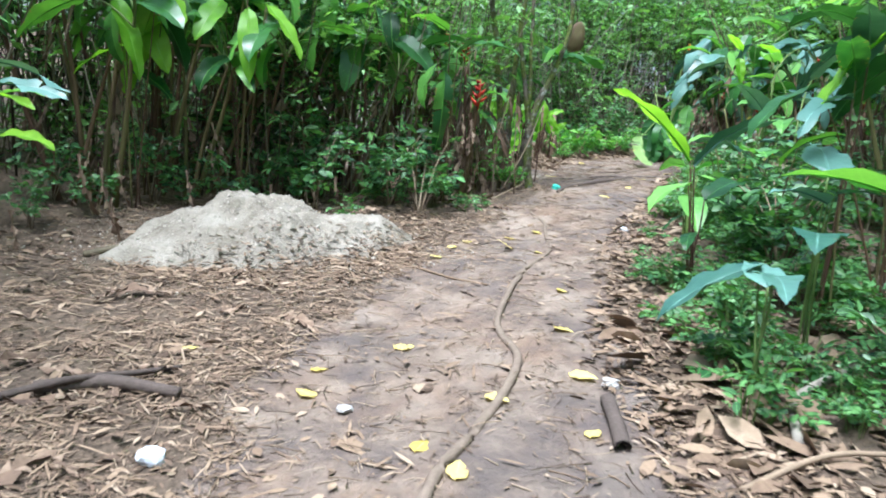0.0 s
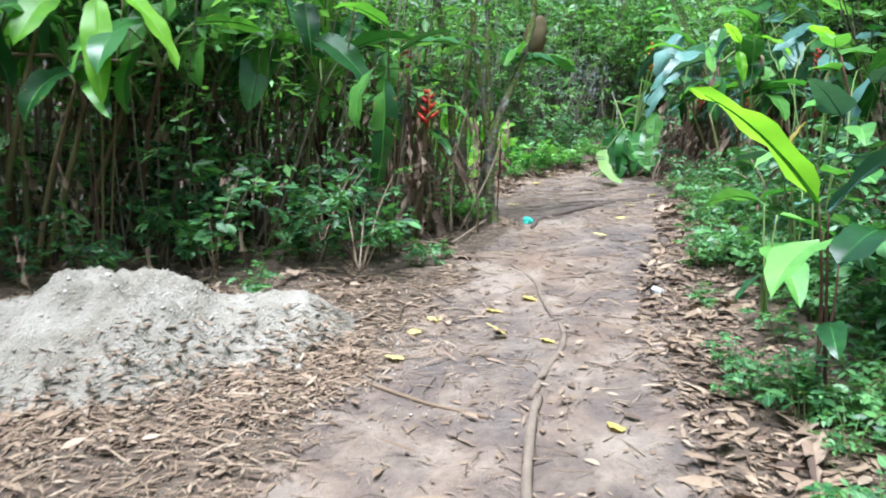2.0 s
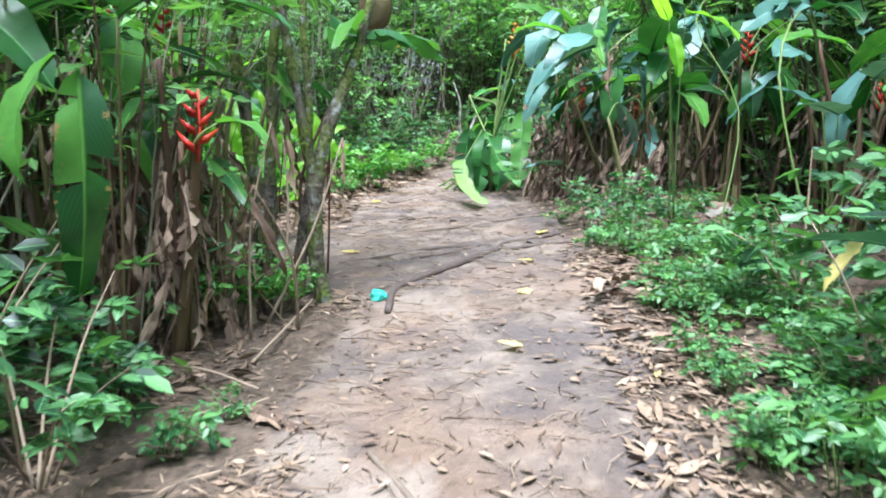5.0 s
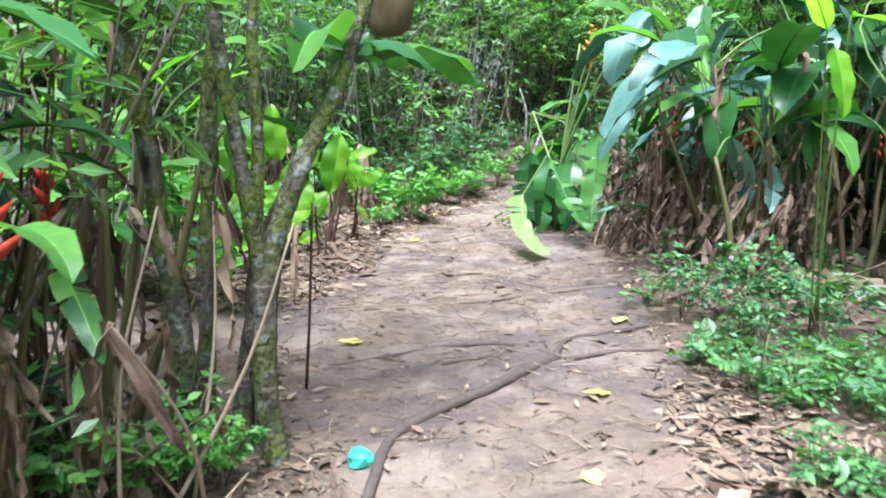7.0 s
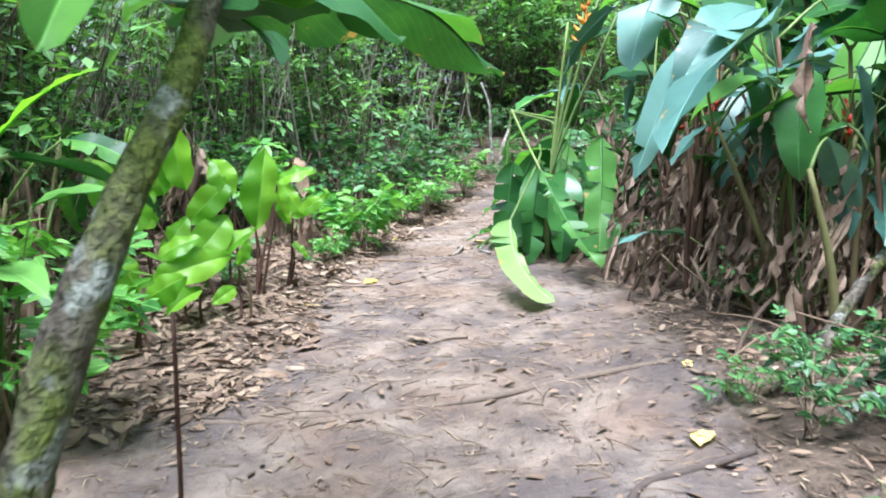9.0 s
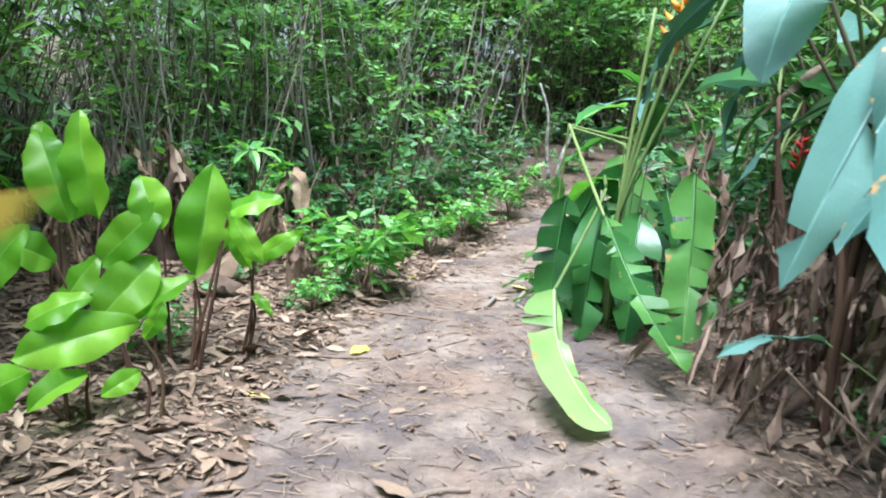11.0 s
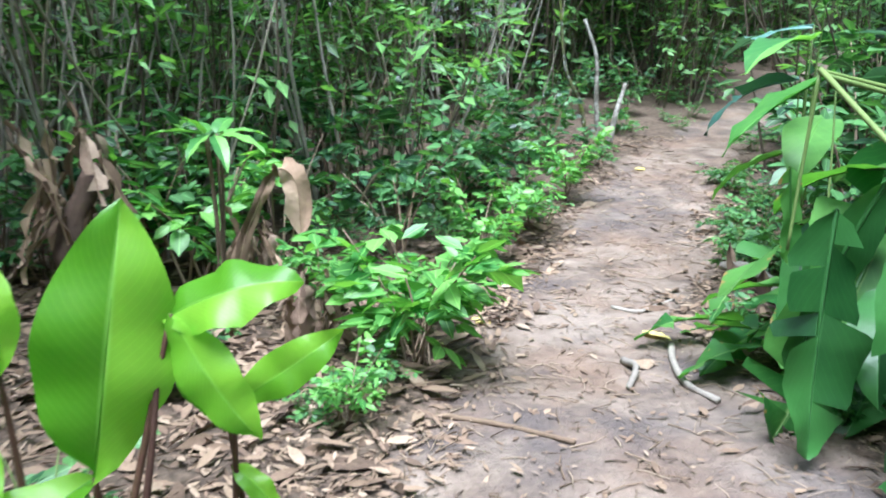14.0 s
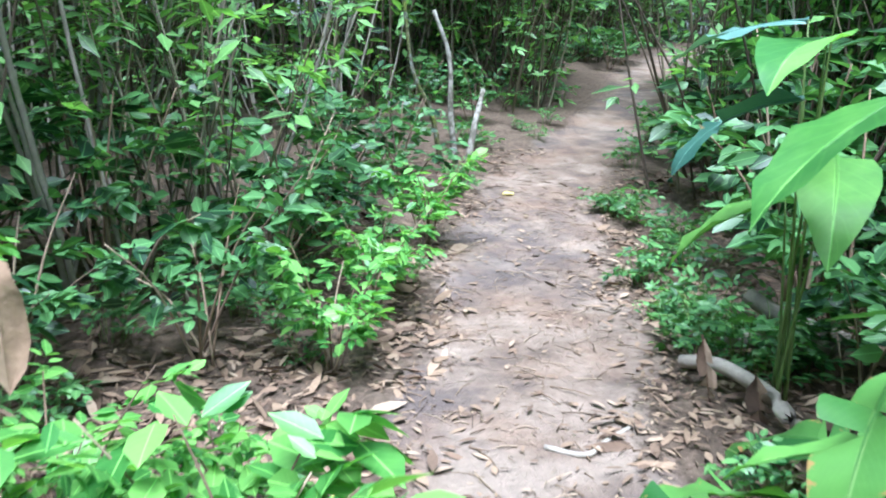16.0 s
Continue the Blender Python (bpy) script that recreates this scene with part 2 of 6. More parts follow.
def earth_mat():
    """Trodden pale clay on the path, dark humus beside it, damp patches between."""
    m, nt, p, out = mat_base("forest_earth")
    at = nt.nodes.new("ShaderNodeAttribute")
    at.attribute_name = "trodden"
    big, mid, fine, grit = noisen(nt, 0.7, 5), noisen(nt, 3.2, 6, 0.62), noisen(nt, 22, 6, 0.65), noisen(nt, 120, 3, 0.6)
    clay = ramp(nt, mid, (0.28, (0.095, 0.07, 0.053)), (0.47, (0.19, 0.143, 0.107)), (0.7, (0.31, 0.248, 0.192)))
    clay = mixc(nt, ramp(nt, noisen(nt, 1.3, 5, 0.6), (0.46, 0.0), (0.62, 0.65)), clay, (0.215, 0.142, 0.096))
    clay = mixc(nt, ramp(nt, noisen(nt, 1.9, 4, 0.5, stretch=(1, 0.7, 1)), (0.55, 0.0), (0.66, 0.75)), clay, (0.295, 0.24, 0.188))
    damp = ramp(nt, mathn(nt, "ADD", mathn(nt, "MULTIPLY", big, 0.6), mathn(nt, "MULTIPLY", mid, 0.4)), (0.4, 1.0), (0.54, 0.0))
    clay = mixc(nt, mathn(nt, "MULTIPLY", damp, 0.75), clay, (0.11, 0.093, 0.087))
    clay = mixc(nt, 0.5, clay, ramp(nt, fine, (0.3, 0.6), (0.65, 1.0)), "MULTIPLY")
    humus = ramp(nt, fine, (0.3, (0.035, 0.026, 0.018)), (0.55, (0.115, 0.083, 0.058)), (0.75, (0.2, 0.145, 0.1)))
    humus = mixc(nt, ramp(nt, mid, (0.45, 0.0), (0.65, 0.5)), humus, (0.15, 0.115, 0.08))
    edge = mathn(nt, "ADD", at.outputs["Fac"], mathn(nt, "MULTIPLY", mathn(nt, "SUBTRACT", fine, 0.5), 0.7))
    col = mixc(nt, ramp(nt, edge, (0.35, 0.0), (0.62, 1.0)), humus, clay)
    col = mixc(nt, ramp(nt, grit, (0.66, 0.0), (0.72, 0.6)), col, (0.12, 0.09, 0.07))
    nt.links.new(col, p.inputs["Base Color"])
    p.inputs["Roughness"].default_value = 0.92
    p.inputs["Specular IOR Level"].default_value = 0.25
    bump(nt, p, mathn(nt, "ADD", mathn(nt, "MULTIPLY", fine, 1.0), mathn(nt, "MULTIPLY", grit, 0.35)), 1.0, 0.03)
    return m


M_MOSS, M_EARTH = mossy_mat(), earth_mat()


# ---- mesh building ----
class Shape:
    """Vertices, faces and a uv for each vertex, gathered into one mesh."""

    def __init__(self):
        self.v, self.f, self.uv = [], [], []

    def add(self, verts, faces, uvs=None):
        k = len(self.v)
        self.v.extend([tuple(p) for p in verts])
        self.f.extend([tuple(i + k for i in q) for q in faces])
        self.uv.extend(uvs if uvs is not None else [(0.2, 0.5)] * len(verts))

    def mesh(self, name, material, smooth=True):
        me = bpy.data.meshes.new(name)
        me.from_pydata(self.v, [], self.f)
        layer = me.uv_layers.new(name="UVMap")
        idx = np.empty(len(me.loops), dtype=np.int32)
        me.loops.foreach_get("vertex_index", idx)
        layer.data.foreach_set("uv", np.array(self.uv, dtype=np.float32)[idx].ravel())
        me.materials.append(material)
        if smooth:
            me.polygons.foreach_set("use_smooth", [True] * len(me.polygons))
        return me


def thing(name, at, label, category, group="", kind=""):
    ob = new(name)
    ob.empty_display_size = 0.1
    ob.location = at
    return tagged(ob, label, category, group, kind)


def part(name, mesh, parent, m=None, label=""):
    ob = new(name, mesh)
    ob.parent = parent
    if m is not None:
        ob.matrix_local = m
    if label:
        ob["label"] = label
    return ob


def single(name, mesh, m, label, category, group="", kind=""):
    ob = new(name, mesh)
    ob.matrix_basis = m
    return tagged(ob, label, category, group, kind)


def tube(S, pts, r0, r1, sides=6, lumps=0.0, rng=random, cap=True):
    """A round stem through the points, thinning from r0 to r1."""
    pts = [Vector(p) for p in pts]
    n, rings, verts, uvs = len(pts), [], [], []
    ref = Vector((0.31, 0.93, 0.17))
    for i, p in enumerate(pts):
        d = (pts[min(i + 1, n - 1)] - pts[max(i - 1, 0)]).normalized()
        a = d.cross(ref)
        if a.length < 0.1:
            a = d.cross(Vector((1, 0, 0)))
        a.normalize()
        b = d.cross(a)
        r = r0 + (r1 - r0) * i / max(1, n - 1)
        for k in range(sides):
            w = 2 * math.pi * k / sides
            rr = r * (1 + lumps * rng.uniform(-1, 1))
            verts.append(p + a * math.cos(w) * rr + b * math.sin(w) * rr)
            uvs.append((0.2 + 0.2 * k / sides, i / n))
    faces = [(i * sides + k, i * sides + (k + 1) % sides, (i + 1) * sides + (k + 1) % sides, (i + 1) * sides + k) for i in range(n - 1) for k in range(sides)]
    if cap:
        faces += [tuple(range(sides))[::-1], tuple((n - 1) * sides + k for k in range(sides))]
    S.add(verts, faces, uvs)


def bend(points, steps=5):
    """A smooth line through the points (Catmull-Rom)."""
    P = [Vector(p) for p in points]
    P = [P[0] * 2 - P[1]] + P + [P[-1] * 2 - P[-2]]
    out = []
    for i in range(1, len(P) - 2):
        for s in range(steps):
            t = s / steps
            a, b, c, d = P[i - 1], P[i], P[i + 1], P[i + 2]
            out.append(0.5 * ((2 * b) + (c - a) * t + (2 * a - 5 * b + 4 * c - d) * t * t + (3 * b - a - 3 * c + d) * t ** 3))
    return out + [P[-2]]


def width_at(s, form):
    if form == "paddle":
        return max(0.0, math.sin(math.pi * min(1, s ** 0.72))) ** 0.62
    if form == "strap":
        return min(1, s * 7) ** 0.5 * min(1, (1 - s) * 6) ** 0.6
    if form == "shoot":
        return max(0.0, math.sin(math.pi * min(1, s ** 0.9))) ** 0.78
    if form == "heart":
        return max(0.0, (1 - s)) ** 0.75 * min(1, s * 7) ** 0.5 * 1.05
    return max(0.0, math.sin(math.pi * s ** 0.62)) ** 0.85


def blade(S, rng, length=1.0, ratio=0.3, droop=0.8, fold=0.25, form="paddle", n=10, wave=0.03, tears=0, stalk=0.0, curl=0.0, line=None, ragged=0.0, halves=(1.0, 1.0), spine=0.012):
    """A leaf along +Y with its face to +Z: a midrib that droops, two halves folded along it, torn across where tears > 0.
    line: points for the midrib in place of the drooping one."""
    W = length * ratio / 2
    rib, tan = [], []
    if line:
        rib = bend(line, max(2, n // (len(line) - 1)))
        n = len(rib) - 1
    else:
        p, ang = Vector((0, 0, 0)), 0.0
        rib = [p.copy()]
        for i in range(n):
            ang -= droop / n * (0.4 + 1.2 * i / n)
            p = p + Vector((0, math.cos(ang), math.sin(ang))) * length / n
            rib.append(p)
    for i in range(n + 1):
        tan.append((rib[min(i + 1, n)] - rib[max(i - 1, 0)]).normalized())
    run = rib[-1] - rib[0]
    side0 = Vector((1, 0, 0)) if abs(run.x) < 0.6 * max(run.length, 1e-6) else Vector((run.y, -run.x, 0)).normalized()
    for sgn in (-1, 1):
        cuts = sorted(rng.sample(range(2, n - 1), min(tears, n - 3))) if tears else []
        spans = list(zip([0] + cuts, cuts + [n]))
        for a, b in spans:
            f = fold + (rng.uniform(-0.5, 0.3) if tears else 0)
            back = rng.uniform(-0.1, 0.7) if tears else 0
            verts, uvs, faces = [], [], []
            for i in range(a, b + 1):
                s = i / n
                t = tan[i]
                sd = (side0 - t * side0.dot(t)).normalized()
                nm = sd.cross(t)
                w = W * width_at(s, form) * (1 - ragged * rng.random()) * halves[0 if sgn < 0 else 1]
                if tears and i in (a, b) and 0 < i < n:
                    w *= 0.94
                shift = 0.0
                if tears and i == a and a > 0:
                    shift = 0.8 * length / n
                if tears and i == b and b < n:
                    shift = -0.1 * length / n
                for c in (0, 0.5, 1.0):
                    lift = w * c * math.sin(f) - curl * w * c * c
                    wob = wave * length * c * math.sin(s * 17 + sgn * 1.3 + a) * rng.uniform(0.4, 1)
                    verts.append(rib[i] + sd * (sgn * w * c * math.cos(f)) + nm * (lift + wob) + t * (shift * c + back * w * c * 0.5))
                    uvs.append((0.5 + sgn * c * 0.5, s))
            for i in range(b - a):
                for c in range(2):
                    q = (i * 3 + c, i * 3 + c + 1, i * 3 + c + 4, i * 3 + c + 3)
                    faces.append(q if sgn > 0 else q[::-1])
            S.add(verts, faces, uvs)
    if length:
        r = spine * length
        pts = ([Vector((0, -stalk, -0.15 * stalk))] if stalk else []) + [q - Vector((0, 0, r * 0.4)) for q in rib[:-1]]
        tube(S, pts, r * 1.2, r * 0.25, 4, cap=False)


def pool(count, seed, material, name, **kw):
    out = []
    for i in range(count):
        rng = random.Random(seed * 100 + i)
        k = dict(kw)
        for key in ("droop", "fold", "ratio"):
            if key in k:
                k[key] = k[key] * rng.uniform(0.7, 1.35)
        S = Shape()
        blade(S, rng, **k)
        out.append(S.mesh(name, material))
    return out


def aim(base, way, scale=1.0, roll=0.0, up=(0, 0, 1)):
    """A pose at base whose Y runs along way and whose Z looks up as far as it can."""
    y = Vector(way).normalized()
    x = y.cross(Vector(up))
    if x.length < 0.05:
        x = y.cross(Vector((0.3, 1, 0)))
    x.normalize()
    z = x.cross(y)
    m = Matrix((x, y, z)).transposed().to_4x4()
    return Matrix.Translation(base) @ m @ Matrix.Rotation(roll, 4, "Y") @ Matrix.Diagonal((scale, scale, scale, 1))


def leaf_cloud(S, P, D, N, L, W, coarse=False):
    """Many small folded leaves at once, from arrays of bases, ways, normals, lengths and widths."""
    D = D / np.linalg.norm(D, axis=1)[:, None]
    X = np.cross(D, N)
    X = X / np.maximum(1e-6, np.linalg.norm(X, axis=1))[:, None]
    N = np.cross(X, D)
    L, W = L[:, None], W[:, None] / 2
    if coarse:
        rows = [(0, 0, 0), (0.45, -1, 0.25), (0.5, 0, 0), (0.45, 1, 0.25), (1, 0, -0.12)]
        faces = [(0, 2, 1), (0, 3, 2), (1, 2, 4), (2, 3, 4)]
    else:
        rows = [(0, 0, 0), (0.28, -0.85, 0.2), (0.3, 0, 0), (0.28, 0.85, 0.2), (0.62, -0.85, 0.15), (0.65, 0, -0.04), (0.62, 0.85, 0.15), (1, 0, -0.15)]
        faces = [(0, 2, 1), (0, 3, 2), (1, 2, 5, 4), (2, 3, 6, 5), (4, 5, 7), (5, 6, 7)]
    n, r = len(P), len(rows)
    V = np.stack([P + D * L * a + X * W * b + N * W * c for a, b, c in rows], axis=1).reshape(-1, 3)
    k = len(S.v)
    S.v.extend(map(tuple, V.tolist()))
    S.uv.extend([(0.5 + 0.5 * b, a) for a, b, c in rows] * n)
    for i in range(n):
        o = k + i * r
        S.f.extend([tuple(o + j for j in q) for q in faces])


# ---- the ground ----
LINE_Y = [-6, 2.5, 4, 5, 6, 7, 8.5, 9.6, 11.5, 13, 14.4, 16, 17.5, 19, 21, 22, 24.5, 28, 31, 36]
LINE_X = [.2, .2, .1, .35, .6, .95, 1.5, 1.95, 2.4, 2.7, 3.2, 3.4, 3.92, 4.93, 6.15, 7.0, 9.7, 13.4, 17, 22.4]
HALF = [.95, .9, .9, .85, .75, .72, .78, .75, 1.0, 1.1, 1.1, .75, .5, .5, .5, .5, .5, .5, .5, .5]


def ground_z(x, y):
    yc = min(max(y, -14.0), 36.0)
    u = x - np.interp(yc, LINE_Y, LINE_X)
    return (.274 + .46 * math.tanh((yc - 6) / 4) - .0102 * (yc - 12) + (.175 * math.exp(-((yc - 8) / 6) ** 2) + .11) * math.tanh(u / 1.5)
            + .096 * math.log(1 + math.exp((yc - 19.2) / .6)))


def trodden(x, y):
    """1 on the path, 0 in the wood."""
    slope = 0.75 if y > 18 else 0.92
    d = abs(x - np.interp(y, LINE_Y, LINE_X)) * slope - np.interp(y, LINE_Y, HALF)
    if -4 < x < 2.6:
        d = min(d, abs(y - (12.35 + 0.1 * x)) - 0.55)
    d += 0.22 * noise.noise(Vector((x * 1.3, y * 1.3, 3))) + 0.1 * noise.noise(Vector((x * 4, y * 4, 7)))
    return min(1.0, max(0.0, 0.5 - d / 0.35))


def spaced(a, b, step, reach):
    inner = list(np.arange(a, b, step))
    out, s, lo, hi = [], step, a, inner[-1]
    left, right = [], []
    while lo > -reach or hi < reach:
        s *= 1.35
        if lo > -reach:
            lo -= s
            left.append(lo)
        if hi < reach:
            hi += s
            right.append(hi)
    return left[::-1] + inner + right


def make_ground():
    xs, ys = spaced(-3.2, 7.6, 0.055, 400), spaced(1.6, 24, 0.055, 400)
    verts, fac = [], []
    for y in ys:
        for x in xs:
            near = -6 < x < 24 and -4 < y < 38
            tr = trodden(x, y) if near else 0.0
            z = ground_z(x, y)
            if near:
                v = Vector((x, y, 0))
                z += 0.05 * noise.noise(v * 0.9) + (0.02 + 0.014 * (1 - tr)) * noise.noise(v * 4.1) + (0.011 + 0.01 * (1 - tr)) * noise.noise(v * 11.0) + 0.006 * noise.noise(v * 23.0)
                z -= 0.03 * tr
            verts.append((x, y, z))
            fac.append(tr)
    w = len(xs)
    faces = [(j * w + i, j * w + i + 1, (j + 1) * w + i + 1, (j + 1) * w + i) for j in range(len(ys) - 1) for i in range(w - 1)]
    me = bpy.data.meshes.new("ground")
    me.from_pydata(verts, [], faces)
    a = me.attributes.new("trodden", "FLOAT", "POINT")
    a.data.foreach_set("value", fac)
    me.materials.append(M_EARTH)
    me.polygons.foreach_set("use_smooth", [True] * len(faces))
    return tagged(new("ground", me), "trodden pale clay footpath through dark leaf-strewn forest soil", "ground", kind="structure")


make_ground()


def surf(x, y):
    """The height on which things rest."""
    v = Vector((x, y, 0))
    tr = trodden(x, y)
    return ground_z(x, y) + 0.05 * noise.noise(v * 0.9) + (0.02 + 0.014 * (1 - tr)) * noise.noise(v * 4.1) - 0.03 * tr


def on_ground(x, y, h=0.0):
    return Vector((x, y, surf(x, y) + h))


def clear_of_path(x, y, gap):
    d = abs(x - np.interp(y, LINE_Y, LINE_X)) * (0.75 if y > 18 else 0.95) - np.interp(y, LINE_Y, HALF)
    if -4 < x < 2.6:
        d = min(d, abs(y - (12.35 + 0.1 * x)) - 0.55)
    return d > gap


# ---- leaf meshes shared by the plants ----
PADDLE = pool(6, 1, M_PADDLE, "leaf", ratio=0.36, droop=0.9, fold=0.2, n=9, tears=0)
PADDLE_TORN = pool(5, 2, M_PADDLE, "leaf", ratio=0.34, droop=1.1, fold=0.15, n=18, tears=2)
BLUE = pool(5, 3, M_BLUE, "leaf", ratio=0.34, droop=0.9, fold=0.15, n=10, tears=1)
DARK = pool(5, 4, M_DARK, "leaf", ratio=0.34, droop=0.9, fold=0.2, n=9)
YOUNG = pool(6, 5, M_YOUNG, "leaf", ratio=0.46, droop=0.75, fold=0.3, form="paddle", n=12, wave=0.035, spine=0.006, curl=0.18)
HEART = pool(5, 6, M_BLUE, "leaf", ratio=0.6, droop=0.7, fold=0.12, form="heart", n=9, ragged=0.12)
BROAD = pool(5, 7, M_SHRUB2, "leaf", ratio=0.42, droop=0.7, fold=0.2, form="ovate", n=8)
DEAD = pool(8, 8, M_DEAD, "dead_leaf", ratio=0.26, droop=0.7, fold=0.8, n=9, wave=0.06, tears=3, curl=0.5, ragged=0.35)
M_DRY = rough_mat("dry_sheath", [(0.1, (0.08, 0.052, 0.034)), (0.45, (0.26, 0.175, 0.11)), (0.85, (0.5, 0.37, 0.25))], 6, 0.8, 0.6, 30, (1, 0.25, 1), 0.5)
DRY = pool(6, 18, M_DRY, "sheath", ratio=0.2, droop=0.5, fold=0.8, n=9, wave=0.06, tears=2, curl=0.5, ragged=0.4)
SHARD = pool(8, 15, M_DEAD, "dead_leaf", ratio=0.13, droop=0.6, fold=0.7, n=8, wave=0.07, curl=0.6, ragged=0.5)
# Paddle blades in young-leaf green; its brightness stands in for light on them.
BRIGHT_PADDLE = pool(4, 12, M_YOUNG, "leaf", ratio=0.32, droop=0.5, fold=0.2, n=10, wave=0.03)
LEAF_HANG = pool(2, 17, M_YELLOW, "leaf", ratio=0.28, droop=0.6, fold=0.3, n=8)
TORN = pool(5, 9, M_TORN, "leaf", ratio=0.34, droop=1.0, fold=0.15, n=22, tears=4, wave=0.04)


def bract_mesh(material, seed, n=7):
    """A zigzag flower spike with boat-shaped bracts on two sides."""
    rng, S = random.Random(seed), Shape()
    tube(S, [(0, 0, 0), (0.01, 0, 0.12), (0, 0, 0.3)], 0.008, 0.005, 5)
    for i in range(n):
        z, s = 0.03 + i * 0.038, (1 if i % 2 else -1)
        ln = 0.13 - i * 0.011
        a = 0.75 + rng.uniform(-0.15, 0.15)
        d = Vector((s * math.cos(a), rng.uniform(-0.2, 0.2), math.sin(a)))
        b = Vector((0, 0, z))
        u = Vector((-s * math.sin(a), 0, math.cos(a)))
        q = Vector((0, 1, 0))
        w = 0.022
        verts = [b, b + d * ln * 0.35 + q * w + u * 0.012, b + d * ln * 0.35 - q * w + u * 0.012, b + d * ln * 0.35 - u * 0.02, b + d * ln]
        S.add(verts, [(0, 3, 1), (0, 2, 3), (1, 3, 4), (3, 2, 4), (0, 1, 2), (1, 4, 2)])
    return S.mesh("flower", material)


RED_FLOWERS = [bract_mesh(M_RED, i) for i in range(3)]
ORANGE_FLOWERS = [bract_mesh(M_ORANGE, 10 + i, 9) for i in range(2)]


def heliconia(at, stems, height, spread, leaf_len, rng, flowers=0, dead=4, leaves_per=3, pools=(PADDLE, PADDLE_TORN, DARK, PADDLE_TORN), flower_pool=RED_FLOWERS, label=None, lean=(0, 0), sway=0.16):
    """A clump of leafy stalks with paddle leaves, hanging dead leaves and red flower spikes."""
    root = thing("heliconia_clump", at, label or "heliconia clump with brown sheathed stalks and broad green paddle leaves", "plant", "heliconia clumps beside the path")
    for i in range(stems):
        a, r = rng.uniform(0, 6.283), spread * rng.random() ** 0.6
        b = Vector((math.cos(a) * r, math.sin(a) * r, -0.05))
        h = height * rng.uniform(0.7, 1.15)
        top = b + Vector((b.x * 0.5 + lean[0] * h + rng.gauss(0, sway) * h, b.y * 0.5 + lean[1] * h + rng.gauss(0, sway) * h, h))
        mid = (b + top) / 2 + Vector((rng.uniform(-0.06, 0.06), rng.uniform(-0.06, 0.06), 0))
        S = Shape()
        tube(S, bend([b, mid, top], 4), rng.uniform(0.022, 0.036), 0.012, 7, 0.12, rng)
        part("stalk", S.mesh("stalk", M_STEM), root)
        for j in range(leaves_per):
            a2 = rng.uniform(0, 6.283)
            out = Vector((math.cos(a2), math.sin(a2), rng.uniform(0.5, 1.6))).normalized()
            p0 = top - Vector((0, 0, rng.uniform(0, 0.3) * h * 0.4))
            pl = rng.uniform(0.25, 0.65) * leaf_len / 0.6
            p1 = p0 + out * pl
            S = Shape()
            tube(S, bend([p0, p0 + out * pl * 0.5 + Vector((0, 0, 0.04)), p1], 3), 0.011, 0.006, 5)
            pet = part("leaf_stalk", S.mesh("leaf_stalk", M_GREENSTEM), root)
            way = Vector((out.x, out.y, rng.uniform(-0.9, 0.5)))
            part("leaf", rng.choice(rng.choice(pools)), pet, aim(p1, way, leaf_len * rng.uniform(0.75, 1.25), rng.uniform(-0.6, 0.6)))
        if i < flowers:
            part("flower", rng.choice(flower_pool), root, Matrix.Translation(top + Vector((rng.uniform(-.05, .05), rng.uniform(-.05, .05), -0.12))) @ Matrix.Rotation(rng.uniform(0, 6), 4, "Z") @ Matrix.Rotation(rng.uniform(-.35, .35), 4, "X"))
    for i in range(dead):
        a, r = rng.uniform(0, 6.283), spread * rng.uniform(0.5, 1.2)
        p = Vector((math.cos(a) * r, math.sin(a) * r, height * (1 - 0.8 * rng.random() ** 0.7)))
        part("dead_leaf", rng.choice(SHARD if i % 3 else DEAD), root, aim(p, (math.cos(a) * 0.3 + rng.gauss(0, .35), math.sin(a) * 0.3 + rng.gauss(0, .35), -1), rng.uniform(0.2, 0.6), rng.uniform(-2, 2)))
    return root


def spray(P, D, N, L, at, way, length, pairs, leaf, rng):
    """A flat spray of leaves in pairs along a drooping twig."""
    way = Vector(way).normalized()
    side = way.cross(Vector((rng.gauss(0, .25), rng.gauss(0, .25), 1))).normalized()
    up = side.cross(way)
    for k in range(pairs):
        s = (k + 0.7) / pairs
        q = at + way * length * s - Vector((0, 0, 0.25 * length * s * s))
        for sg in ((-1, 1) if k < pairs - 1 else (-1, 1, 0)):
            if sg and rng.random() < 0.22:
                continue
            d = way * (rng.uniform(0.2, 0.9) if sg else 1.0) + side * sg * rng.uniform(0.6, 1) + Vector((0, 0, rng.uniform(-0.6, 0.2)))
            P.append(q + Vector((rng.gauss(0, .1), rng.gauss(0, .1), rng.gauss(0, .08))) * leaf)
            D.append(d)
            N.append(up + Vector((rng.gauss(0, .38), rng.gauss(0, .38), rng.gauss(0, .3))))
            L.append(leaf * rng.uniform(0.5, 1.25) * (0.75 + 0.5 * math.sin(math.pi * s)))


def fill_cloud(F, P, D, N, L, seed, slim=(0.44, 0.64), coarse=False):
    nr = np.random.RandomState(seed)
    L = np.array(L)
    leaf_cloud(F, np.array(P), np.array(D), np.array(N), L, L * nr.uniform(*slim, len(L)), coarse)


